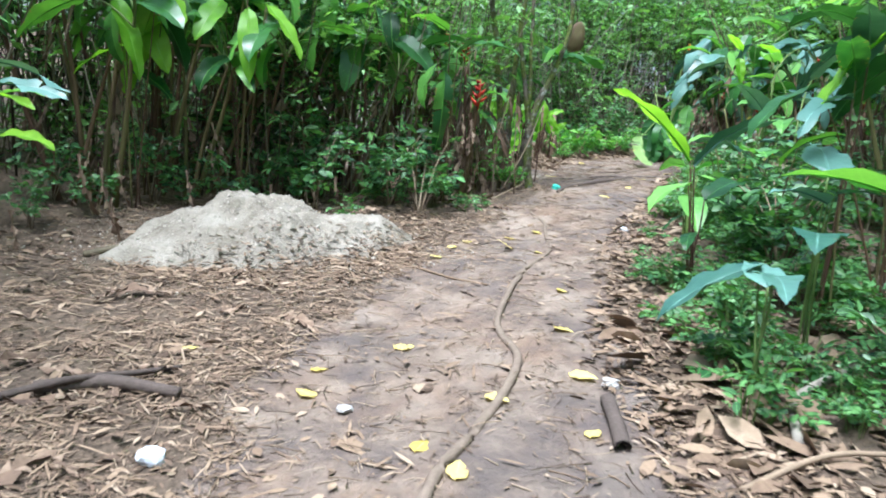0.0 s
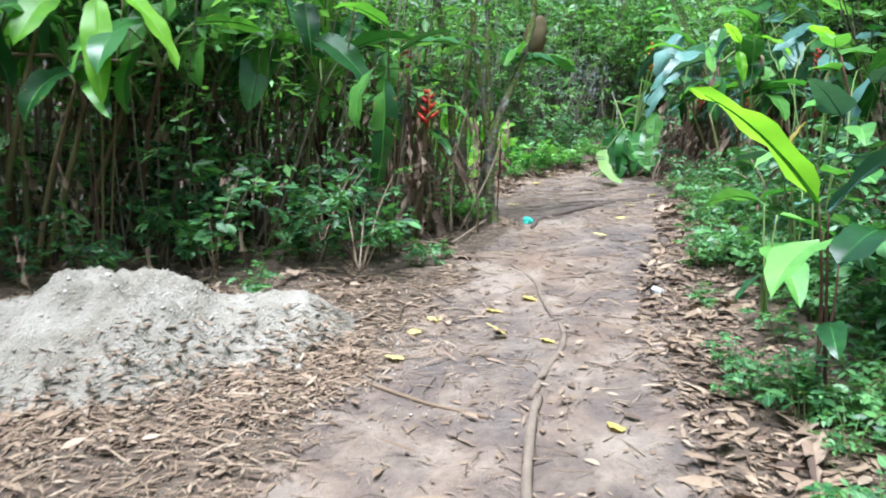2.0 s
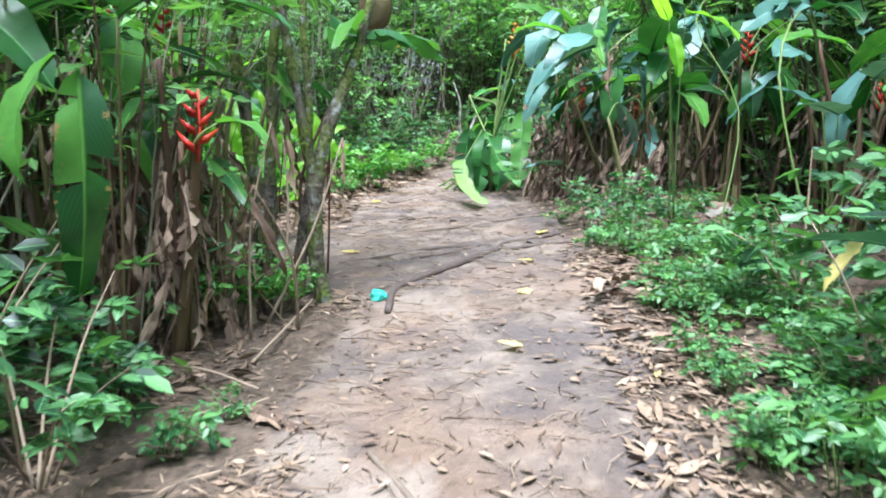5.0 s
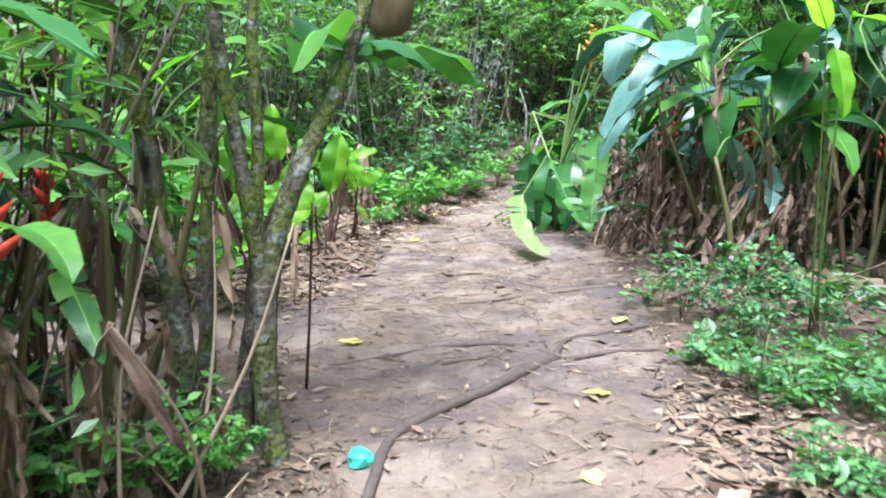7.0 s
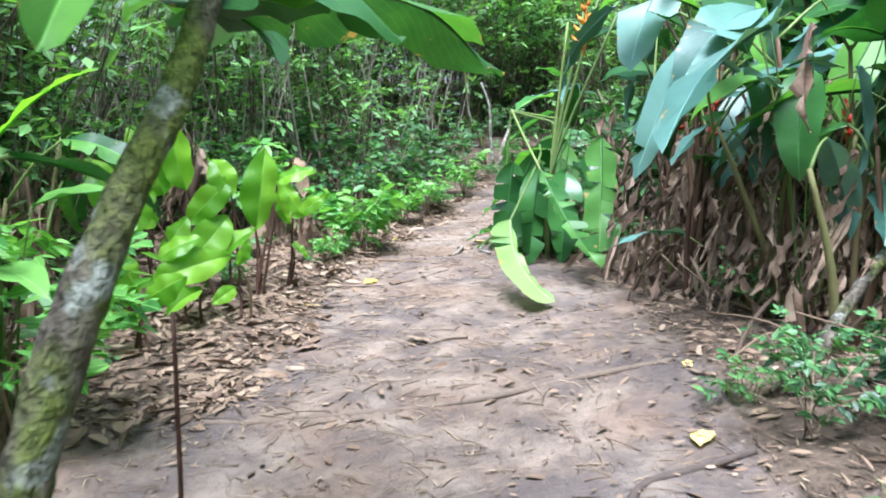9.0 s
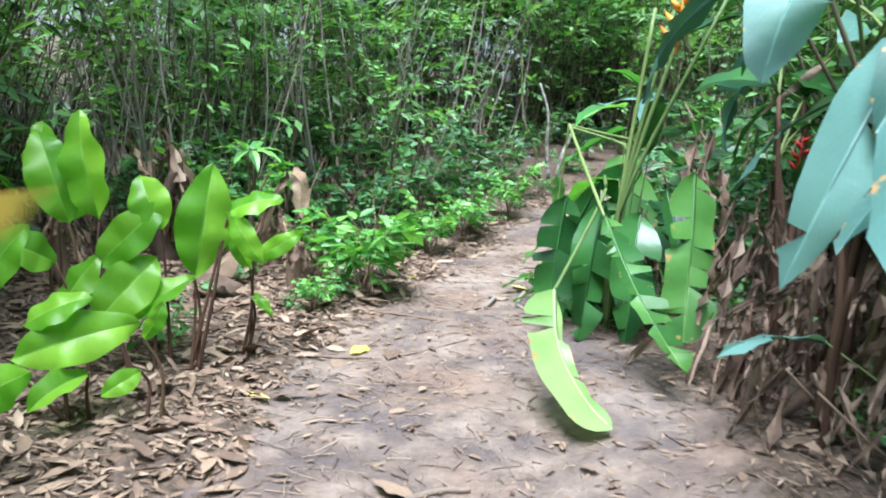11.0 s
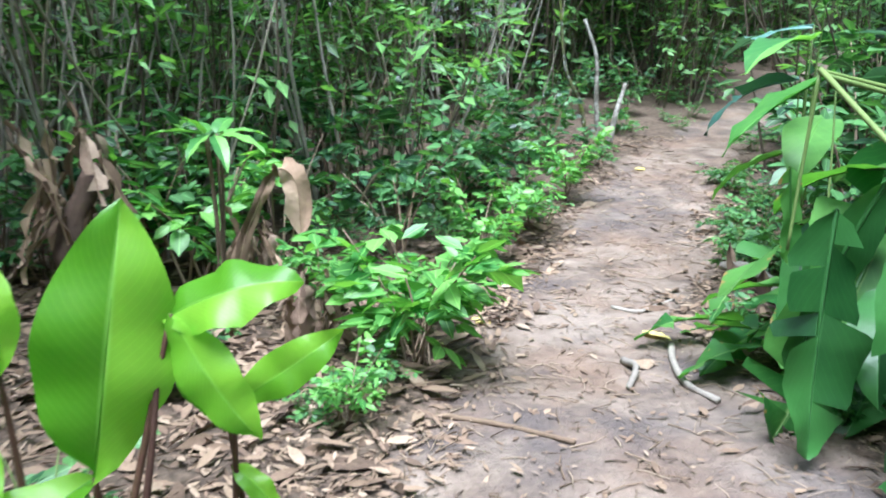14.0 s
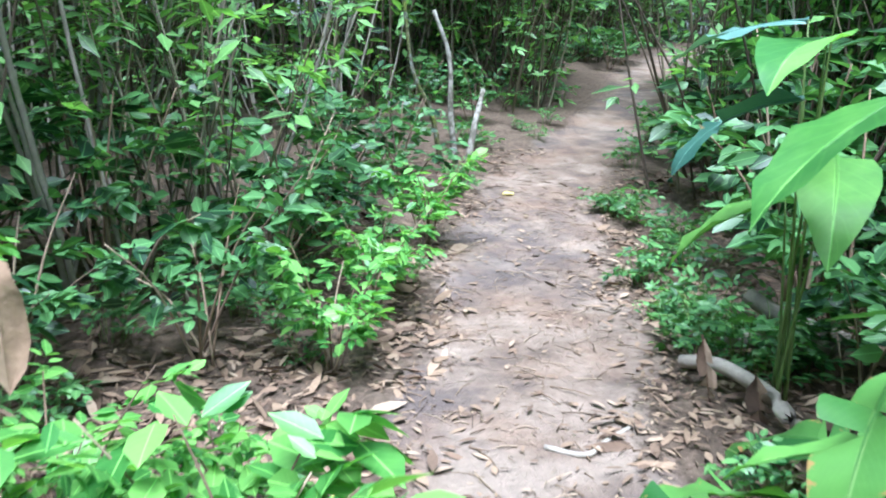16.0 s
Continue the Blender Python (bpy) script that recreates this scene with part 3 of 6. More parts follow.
def shrub_meshes(seed, height, spread, twigs, sprays, leaf, material, wood=M_TWIG, pairs=3, coarse=False):
    """The branches of a small woody shrub: for each, its wood and its foliage."""
    rng = random.Random(seed)
    out = []
    for i in range(twigs):
        B, F = Shape(), Shape()
        P, D, N, L = [], [], [], []
        a = 6.283 * (i + rng.uniform(-.3, .3)) / twigs
        r = spread * math.sqrt(rng.random())
        tip = Vector((math.cos(a) * r, math.sin(a) * r, height * rng.uniform(0.4, 1.0)))
        base = Vector((rng.uniform(-.06, .06), rng.uniform(-.06, .06), -0.05))
        line = bend([base, base.lerp(tip, 0.5) + Vector((0, 0, 0.12 * height)), tip], 4)
        tube(B, line, 0.009 * (0.5 + height / 2), 0.003, 5)
        for k in range(sprays):
            q = line[int((0.35 + 0.65 * (k + rng.random()) / sprays) * (len(line) - 1) + 0.5)]
            b = a + rng.gauss(0, 1.1)
            w = Vector((math.cos(b), math.sin(b), rng.uniform(-.15, .7)))
            spray(P, D, N, L, q, w, leaf * pairs * 0.45, pairs, leaf, rng)
        fill_cloud(F, P, D, N, L, seed + i, coarse=coarse)
        out.append((B.mesh("branch", wood), F.mesh("foliage", material)))
    return out


def shrub(name, meshes, at, scale, turn, label, category, group):
    root = thing(name, at, label, category, group)
    root.scale = (scale,) * 3
    root.rotation_euler = (0, 0, turn)
    for wood, leaves in meshes:
        b = part("branch", wood, root)
        part("foliage", leaves, b)
    return root


def grove(name, meshes, at, scale, turn, label, category, group, names):
    root = thing(name, at, label, category, group)
    root.scale = (scale,) * 3
    root.rotation_euler = (0, 0, turn)
    for n, me in zip(names, meshes):
        ob = part(n, me, root)
        ob["kind"] = "stuff"
    return root


def herb_meshes(seed):
    """A tuft of soft stems with small leaves, in two meshes."""
    rng = random.Random(seed)
    B, F = Shape(), Shape()
    P, D, N, L = [], [], [], []
    for i in range(11):
        a, r = rng.uniform(0, 6.283), 0.2 * math.sqrt(rng.random())
        tip = Vector((math.cos(a) * r, math.sin(a) * r, rng.uniform(0.06, 0.26)))
        tube(B, bend([(tip.x * .3, tip.y * .3, -.02), tip * 0.6 + Vector((0, 0, .04)), tip], 2), 0.003, 0.0015, 3, cap=False)
        for k in range(2):
            b = rng.uniform(0, 6.283)
            spray(P, D, N, L, tip * rng.uniform(.6, 1), (math.cos(b), math.sin(b), rng.uniform(0, .5)), 0.11, 4, 0.05, rng)
    fill_cloud(F, P, D, N, L, seed)
    return B.mesh("soft_stem", M_GREENSTEM), F.mesh("foliage", M_HERB)


def thicket_meshes(seed, height, spread, canes, leaves, leaf):
    """A stand of thin canes with small leaves, denser towards the top."""
    rng = random.Random(seed)
    B, F = Shape(), Shape()
    tips = []
    for i in range(canes):
        a, r = rng.uniform(0, 6.283), spread * math.sqrt(rng.random())
        b = Vector((math.cos(a) * r, math.sin(a) * r, -0.1))
        h = height * rng.uniform(0.5, 1.1)
        t = b + Vector((rng.gauss(0, 0.24) * h, rng.gauss(0, 0.24) * h, h))
        line = bend([b, b.lerp(t, 0.5) + Vector((rng.gauss(0, .12), rng.gauss(0, .12), 0)), t], 3)
        tube(B, line, rng.uniform(0.005, 0.016), 0.004, 4, cap=False)
        tips.append(line)
    P, D, N, L = [], [], [], []
    for i in range(leaves // 7):
        line = rng.choice(tips)
        q = line[min(len(line) - 1, int((rng.random() ** 0.75 if i % 5 < 3 else rng.uniform(.72, 1)) * len(line)))] + Vector((rng.gauss(0, .12), rng.gauss(0, .12), rng.gauss(0, .1)))
        q.z = max(q.z, 0.08)
        b = rng.uniform(0, 6.283)
        spray(P, D, N, L, q, (math.cos(b), math.sin(b), rng.uniform(-.4, .5)), leaf * 1.7, 3, leaf, rng)
    fill_cloud(F, P, D, N, L, seed, (0.3, 0.48), True)
    return B.mesh("canes", M_CANE), F.mesh("foliage", M_THICK)


def tree_meshes(seed, height, spread, clumps, leaves, leaf):
    """A slender trunk with limbs, and a loose crown of leaf sprays."""
    rng = random.Random(seed)
    B, F = Shape(), Shape()
    trunk = bend([(0, 0, -0.2), (rng.uniform(-.2, .2), rng.uniform(-.2, .2), height * .4), (rng.uniform(-.5, .5), rng.uniform(-.5, .5), height * .9)], 5)
    tube(B, trunk, 0.1, 0.03, 8, 0.08, rng)
    P, D, N, L = [], [], [], []
    for i in range(clumps):
        a, r = rng.uniform(0, 6.283), spread * math.sqrt(rng.random())
        c = Vector((math.cos(a) * r, math.sin(a) * r, height * rng.uniform(0.3, 1.05)))
        s = trunk[int(rng.uniform(0.4, 0.99) * (len(trunk) - 1))]
        tube(B, bend([s, s.lerp(c, 0.5) + Vector((0, 0, 0.2)), c], 3), 0.025, 0.005, 4, cap=False)
        for k in range(leaves // 7):
            b = rng.uniform(0, 6.283)
            q = c + Vector((rng.gauss(0, .24), rng.gauss(0, .24), rng.gauss(0, .13))) * spread
            spray(P, D, N, L, q, (math.cos(b), math.sin(b), rng.uniform(-.5, .3)), leaf * 1.8, 3, leaf, rng)
    fill_cloud(F, P, D, N, L, seed, (0.35, 0.55), True)
    return B.mesh("trunk", M_CANE), F.mesh("crown", M_CROWN)


# ---- things along the first stretch ----
def sand_pile():
    S, n, m = Shape(), 60, 150
    cx, cy = -1.35, 6.75
    root = thing("sand_pile", (cx, cy, ground_z(cx, cy)), "heap of pale sandy rubble spread beside the footpath", "sand pile")
    z0 = ground_z(cx, cy)

    def top(x, y):
        v = Vector((x, y, 2))
        wx, wy = x + 0.12 * noise.noise(v * 2.5), y + 0.12 * noise.noise(v * 2.5 + Vector((9, 3, 0)))
        h = 0.42 * math.exp(-((abs(wx + 0.38) / 0.46) ** 2 + (abs(wy) / 0.5) ** 2)) + 0.36 * math.exp(-((abs(wx - 0.12) / 0.38) ** 2 + ((wy - 0.05) / 0.45) ** 2))
        h += 0.15 * math.exp(-(((wx - 0.75) / 0.4) ** 2 + ((wy - 0.2) / 0.42) ** 2)) + 0.13 * math.exp(-(((wx + 0.85) / 0.45) ** 2 + ((wy + 0.5) / 0.5) ** 2))
        h = 0.34 * math.tanh(h / 0.34) + 0.07 * math.exp(-((wx / 1.0) ** 2 + ((wy + .1) / 0.85) ** 2))
        edge = min(1, max(0, 1.15 - (x * x / 1.5 + y * y / 1.2) + 0.5 * noise.noise(v * 1.7)))
        h += edge * (0.1 * noise.noise(v * 2.7) + 0.06 * noise.noise(v * 6.5) + 0.035 * noise.noise(v * 15) + 0.014 * noise.noise(v * 33))
        h += 0.1 * math.exp(-(((wx - .95) / .35) ** 2 + ((wy - .35) / .3) ** 2))
        return surf(cx + x, cy + y) - z0 + h * 0.96 - 0.09 * (1 - edge) - 0.012

    verts = [(0, 0, top(0, 0))]
    for i in range(1, n + 1):
        for k in range(m):
            a = 2 * math.pi * k / m
            r = i / n
            x, y = 1.45 * r * math.cos(a), 1.3 * r * math.sin(a)
            verts.append((x, y, top(x, y)))
    faces = [(0, 1 + k, 1 + (k + 1) % m) for k in range(m)]
    for i in range(n - 1):
        for k in range(m):
            faces.append((1 + i * m + k, 1 + (i + 1) * m + k, 1 + (i + 1) * m + (k + 1) % m, 1 + i * m + (k + 1) % m))
    S.add(verts, faces)
    part("mound", S.mesh("mound", M_SAND), root)
    rng, S = random.Random(5), Shape()
    for i in range(6000):
        x, y = rng.gauss(0, 0.7), rng.gauss(0, 0.5) - .1
        if i > 4200:
            a, q = rng.uniform(0, 6.283), rng.gauss(1.0, .18)
            x, y = 1.35 * q * math.cos(a), 1.2 * q * math.sin(a)
        lump(S, Vector((x, y, max(top(x, y), surf(cx + x, cy + y) - z0 + .004))), rng.uniform(0.003, 0.008) * (2.4 if rng.random() < 0.05 else 1), rng)
    ob = part("rubble", S.mesh("rubble", M_PEBBLE), root, None, "pale loose lumps and grit")
    ob["kind"] = "stuff"
    nr = np.random.RandomState(6)
    P = []
    while len(P) < 4200:
        x, y = rng.uniform(-1.2, 1.3), rng.uniform(-1.2, .5)
        cover = .62 * x - .3 - y
        if x * x / 2 + y * y / 1.6 < 1 and rng.random() < cover * 2.2:
            P.append((x, y, max(top(x, y), surf(cx + x, cy + y) - z0) + rng.uniform(.004, .016)))
    P = np.array(P)
    a = nr.uniform(0, 6.283, len(P))
    L = .06 * nr.uniform(.4, 1.6, len(P))
    S = Shape()
    leaf_cloud(S, P, np.stack([np.cos(a), np.sin(a), nr.normal(0, .1, len(P))], axis=1), np.tile((0, 0, 1.0), (len(P), 1)) + nr.normal(0, .25, P.shape), L, L * nr.uniform(.06, .3, len(P)))
    single("leaf_litter", S.mesh("leaf_litter", M_LITTER), Matrix.Translation((cx, cy, z0)), "dry tan leaves strewn over the foot of the sand heap", "leaf litter", kind="stuff")


def lump(S, p, r, rng):
    d = [Vector((1, 0, 0)), Vector((0, 1, 0)), Vector((-1, 0, 0)), Vector((0, -1, 0)), Vector((0, 0, 0.8)), Vector((0, 0, -0.6))]
    turn = Matrix.Rotation(rng.uniform(0, 6), 3, "Z")
    S.add([p + turn @ q * r * rng.uniform(0.7, 1.3) for q in d], [(0, 1, 4), (1, 2, 4), (2, 3, 4), (3, 0, 4), (1, 0, 5), (2, 1, 5), (3, 2, 5), (0, 3, 5)])


sand_pile()


def root_line(pts, r0, r1, sink=0.3, label="bare grey-brown tree root snaking over the clay path", seed=1, bark=M_ROOT):
    rng = random.Random(seed)
    o = on_ground(*pts[0])
    line = bend([on_ground(x, y, r0 * (1 - 2 * sink) * (0.6 + 0.4 * math.cos(i * 1.7))) - o for i, (x, y) in enumerate(pts)], 7)
    S = Shape()
    tube(S, line, r0, r1, 9, 0.1, rng)
    return single("tree_root", S.mesh("tree_root", bark), Matrix.Translation(o), label, "root", "roots across the path")


root_line([(0.05, 2.7), (0.12, 2.98), (0.26, 3.3), (0.42, 3.7), (0.51, 4.1), (0.46, 4.5), (0.45, 4.8), (0.57, 5.35), (0.65, 5.6)], 0.026, 0.02, 0.15)
root_line([(0.62, 5.62), (0.74, 5.9), (0.88, 6.17), (0.97, 6.5), (0.99, 6.85), (1.03, 7.35), (1.06, 7.7), (0.98, 8.15)], 0.02, 0.012, 0.3, seed=2)
root_line([(1.5, 10.0), (1.56, 10.2), (1.68, 10.55), (1.9, 10.76), (2.2, 10.9), (2.43, 11.08), (2.66, 11.23)], 0.022, 0.034, 0.2, seed=3, bark=M_DARKROOT)
root_line([(1.5, 11.62), (1.88, 11.69), (2.21, 11.7), (2.45, 11.62), (2.62, 11.52)], 0.012, 0.02, 0.35, seed=4, bark=M_DARKROOT)
root_line([(2.1, 11.42), (2.35, 11.46), (2.62, 11.53)], 0.012, 0.018, 0.2, seed=5, bark=M_DARKROOT)
root_line([(1.4, 12.95), (1.66, 12.91), (2.18, 12.8), (2.62, 12.68), (3.17, 12.65), (3.66, 12.62)], 0.014, 0.018, 0.45, "thin half-buried root crossing the pale clay path", 6)
root_line([(2.66, 11.2), (2.78, 11.44), (2.93, 11.6), (3.13, 11.62), (3.4, 11.62)], 0.02, 0.014, 0.35, seed=7, bark=M_DARKROOT)
root_line([(2.7, 11.15), (3.0, 11.2), (3.35, 11.1), (3.6, 11.2)], 0.016, 0.012, 0.3, seed=8, bark=M_DARKROOT)
root_line([(1.75, 15.95), (2.3, 15.72), (2.9, 15.62), (3.4, 15.7)], 0.01, 0.008, 0.3, "thin pale root crossing the pale clay path", 9)


# fallen yellow leaves on the path
LEAF_FLAT = []
for i in range(5):
    S = Shape()
    blade(S, random.Random(70 + i), 1.0, 0.6, 0.2, 0.12, "ovate", 6, 0.04, curl=0.1)
    LEAF_FLAT.append(S.mesh("fallen_leaf", M_YELLOW))
LEAF_TAN = [m.copy() for m in LEAF_FLAT]
for m in LEAF_TAN:
    m.materials[0] = M_LITTER
rng = random.Random(11)
for x, y in [(-.14, 4.34), (-.48, 3.73), (-1.2, 4.31), (.33, 3.68), (.74, 3.21), (.02, 3.14), (.18, 2.9), (.74, 3.87), (.76, 4.59), (1.53, 3.16), (-.55, 4.03),
             (.19, 6.83), (.66, 7.22), (.83, 6.4), (.67, 6.56), (.1, 6.28), (.9, 5.21), (.35, 7.12), (.94, 7.43), (1.74, 12.0), (2.7, 10.58), (2.31, 9.93),
             (3.66, 12.55), (3.35, 11.88), (2.08, 14.97), (2.79, 15.8), (3.44, 17.69), (3.06, 17.41), (4.19, 17.38), (6.3, 21.46), (1.9, 8.9), (2.2, 8.2)]:
    single("fallen_leaf", rng.choice(LEAF_FLAT), aim(on_ground(x, y, 0.012), (rng.uniform(-1, 1), rng.uniform(-1, 1), 0.05), rng.uniform(0.12, 0.18), rng.uniform(-.2, .2)),
           "fallen yellow leaf lying on the trodden clay", "leaf", "fallen yellow leaves on the path")
for x, y in [(.02, 3.74), (-.3, 3.3), (.67, 6.6), (.33, 7.15), (2.74, 13.81), (2.55, 15.0), (2.6, 15.58), (3.9, 16.9), (1.4, 3.6), (1.5, 5.4), (1.7, 6.3), (2.95, 15.7), (2.4, 16.3)]:
    single("fallen_leaf", rng.choice(LEAF_TAN), aim(on_ground(x, y, 0.014), (rng.uniform(-1, 1), rng.uniform(-1, 1), 0.05), rng.uniform(0.13, 0.22), rng.uniform(-.3, .3)),
           "fallen dry brown leaf lying on the trodden clay", "leaf", "fallen brown leaves on the path")


def stick(pts, r0, r1, label, material=M_TWIG, seed=1, hollow=False, name="stick"):
    rng = random.Random(seed)
    o = on_ground(*pts[0][:2])
    line = bend([on_ground(p[0], p[1], (p[2] if len(p) > 2 else 0) + r0 * 0.7) - o for p in pts], 4)
    S = Shape()
    tube(S, line, r0, r1, 8, 0.08, rng, cap=not hollow)
    if hollow:
        tube(S, line, r0 * 0.75, r1 * 0.75, 8, 0, rng, cap=False)
    return single(name, S.mesh(name, material), Matrix.Translation(o), label, "stick", "sticks lying by the path")


stick([(.87, 3.55), (.86, 3.33), (.85, 3.1)], 0.033, 0.036, "short grey hollow bamboo stub lying at the path edge", M_DARKROOT, 1, True, "bamboo_stub")
stick([(-.25, 6.22), (-.02, 5.95), (.19, 5.73), (.42, 5.5)], 0.011, 0.008, "thin bare brown stick lying on dry leaves", seed=2)
stick([(4.21, 17.12), (4.1, 16.9), (4.0, 16.6), (4.02, 16.4)], 0.018, 0.014, "bent pale bare branch lying beside the path", M_PALEBARK, 3)
stick([(3.9, 17.02), (3.88, 16.85, .03), (3.78, 16.72)], 0.02, 0.014, "forked pale bare branch piece beside the path", M_PALEBARK, 4)
stick([(4.2, 17.78), (4.3, 17.66), (4.42, 17.7), (4.56, 17.72)], 0.012, 0.009, "crooked pale twig lying on the clay path", M_PALEBARK, 5)
stick([(5.0, 17.95, .1), (5.06, 17.8, .1), (5.06, 17.55, .1), (4.96, 17.3, .08), (4.9, 17.05, .05)], 0.028, 0.036, "weathered pale broken branch lying in herbs", M_PALEBARK, 6)
stick([(5.3, 18.0, .1), (5.45, 17.85, .12), (5.7, 17.7, .1)], 0.04, 0.03, "weathered pale broken branch lying in herbs", M_PALEBARK, 32)
stick([(5.75, 18.3, .2), (5.8, 18.1, .12), (5.95, 17.85, .02)], 0.045, 0.05, "hollow grey broken stub lying in herbs", M_PALEBARK, 31, True, "hollow_stub")
stick([(-2.6, 6.1), (-2.1, 6.55, .05), (-1.9, 7.2, .05)], 0.03, 0.02, "dark fallen branch behind the sand heap", M_CANE, 7)
stick([(-1.75, 3.6), (-1.45, 3.7, .02), (-1.1, 3.65)], 0.04, 0.03, "dark rotten branch lying among dry leaves", M_DARKROOT, 8)
stick([(-1.9, 3.5), (-1.6, 3.62, .06), (-1.35, 3.85, .03), (-1.2, 4.0)], 0.02, 0.012, "dark rotten branch lying among dry leaves", M_DARKROOT, 41)
stick([(4.12, 12.2, .0), (4.45, 12.35, .28), (4.85, 12.5, .55)], 0.035, 0.03, "mossy grey branch leaning against dead leaves", M_MOSS, 9)
stick([(3.6, 12.1, .02), (4.2, 12.75, .1), (5.0, 13.3, .3)], 0.014, 0.01, "long thin dry stem fallen beside the path", M_TWIG, 10)
stick([(3.75, 12.0, .02), (4.5, 12.4, .12), (5.2, 12.7, .35)], 0.012, 0.01, "long thin dry stem fallen beside the path", M_TWIG, 11)
stick([(1.55, 3.1), (1.7, 3.5, .05), (2.1, 3.75, .1)], 0.022, 0.018, "thin pale branch lying among dry leaves", M_PALEBARK, 12)
stick([(1.2, 2.75), (1.6, 2.95, .03), (2.0, 3.0, .04)], 0.014, 0.01, "dry straight stem on the forest floor", M_TWIG, 13)
stick([(2.72, 13.8), (2.85, 13.85), (2.98, 13.84)], 0.016, 0.012, "short stub of brown stick on the clay", M_ROOT, 14)
stick([(1.36, 11.3, 0), (1.36, 11.31, .4), (1.35, 11.33, .95)], 0.009, 0.006, "thin dark upright dead shoot at the path edge", M_BROWNSTEM, 15)
stick([(2.9, 16.6), (3.1, 16.45), (3.3, 16.2)], 0.012, 0.01, "dry brown stem piece on the clay path", M_TWIG, 16)
stick([(2.35, 17.0), (2.9, 17.1), (3.3, 17.15)], 0.014, 0.01, "dry brown stem piece at the path edge", M_TWIG, 17)


rng = random.Random(81)
for k in range(26):
    x, y = (rng.uniform(3.7, 5.0), rng.uniform(11.3, 14.0)) if k < 16 else (rng.uniform(.1, 1.3), rng.uniform(8.9, 10.6))
    a, ln = rng.uniform(0, 6.28), rng.uniform(.4, 1.1)
    if not clear_of_path(x + math.cos(a) * ln, y + math.sin(a) * ln, 0.05) or not clear_of_path(x, y, 0.1):
        continue
    stick([(x, y, .01), (x + math.cos(a) * ln * .5, y + math.sin(a) * ln * .5, rng.uniform(.02, .15)), (x + math.cos(a) * ln, y + math.sin(a) * ln, rng.uniform(.02, .35))], rng.uniform(.006, .014), .005, "thin dry stem fallen among dead leaves", M_TWIG, 100 + k)
for x, y, h, ln in [(-2.75, 6.75, .55, .6), (-2.6, 6.6, .35, .45), (-3.2, 6.2, .3, .5), (-2.9, 7.5, .45, .5), (-1.6, 8.0, .3, .45), (-1.0, 8.2, .35, .45), (-3.0, 6.9, .6, .6), (-2.3, 7.6, .4, .5), (4.3, 12.6, .35, .6), (4.6, 12.2, .3, .55), (2.2, 3.9, .3, .5), (4.9, 17.75, .3, .5), (5.0, 17.55, .2, .45), (2.9, 7.4, .45, .4)]:
    single("withered_leaf", DEAD[int(ln * 10) % 8], aim(on_ground(x, y, h), (.15, -.2, -1), ln, 1.2), "withered brown leaf standing propped on the ground", "leaf", "withered propped leaves")


stick([(-3.0, 8.35, 1.5), (-2.3, 8.35, 1.53), (-1.55, 8.3, 1.5)], .014, .012, "dry horizontal cane resting across leafy stalks", M_TWIG, 90, name="dry_cane")
for k, pts in enumerate(([(3.9, 9.2, 0), (3.7, 9.5, 1.2), (4.2, 9.9, 1.6), (4.7, 10.2, .9), (4.9, 10.3, 0)], [(3.5, 8.1, 0), (3.6, 8.4, .9), (3.9, 8.8, 1.3), (4.4, 9.1, .8), (4.6, 9.2, 0)], [(4.2, 10.6, 0), (4.5, 10.9, 1.0), (4.3, 11.3, 1.7), (4.9, 11.6, 2.2)])):
    stick(pts, .008, .005, "thin green vine arching through the bank", M_GREENSTEM, 120 + k, name="vine")


def crumple(name, at, r, material, label, category, squash=0.6, seed=1):
    rng = random.Random(seed)
    bm = bmesh.new()
    bmesh.ops.create_icosphere(bm, subdivisions=2, radius=r)
    for v in bm.verts:
        v.co *= 1 + rng.uniform(-0.22, 0.18)
        v.co.z *= squash
    me = bpy.data.meshes.new(name)
    bm.to_mesh(me)
    bm.free()
    me.materials.append(material)
    return single(name, me, Matrix.Translation(on_ground(*at, r * squash * 0.7)), label, category)


crumple("plastic_cup", (1.52, 10.36), 0.055, M_PLASTIC, "crushed turquoise plastic cup lying at the path edge", "litter", 0.75, 1)
crumple("paper_scrap", (-1.02, 3.05), 0.06, M_PAPER, "crumpled pale paper scrap lying on dry leaves", "litter", 0.6, 2)
crumple("paper_scrap", (1.66, 7.0), 0.04, M_PAPER, "crumpled pale paper scrap at the path edge", "litter", 0.6, 3)
crumple("stone", (-.32, 3.59), 0.04, M_STONE, "small grey stone half sunk in the clay", "stone", 0.5, 4)
crumple("stone", (.93, 3.75), 0.05, M_STONE, "small grey stone at the path edge", "stone", 0.5, 5)


# heliconia and cane clumps on the near left
rng = random.Random(21)
for x, y, st, h, fl, ln in [(-3.3, 7.6, 8, 2.0, 0, 0.62), (-2.6, 8.6, 9, 2.0, 0, 0.62), (-1.8, 9.2, 10, 1.9, 1, 0.6), (-0.9, 9.6, 10, 1.85, 1, 0.55),
                            (-0.25, 10.2, 10, 1.75, 1, 0.5), (0.22, 10.05, 7, 1.2, 1, 0.42), (0.25, 10.9, 8, 1.6, 1, 0.42), (-1.4, 10.6, 9, 1.9, 1, 0.5), (-2.6, 10.4, 9, 2.0, 1, 0.5)]:
    heliconia(on_ground(x, y), st, h, 0.38, ln, rng, fl, dead=60 if x > -.4 else 30, leaves_per=1 if x > 0 else (2 if x > -.4 else 5), sway=.07 if x > 0 else .16)


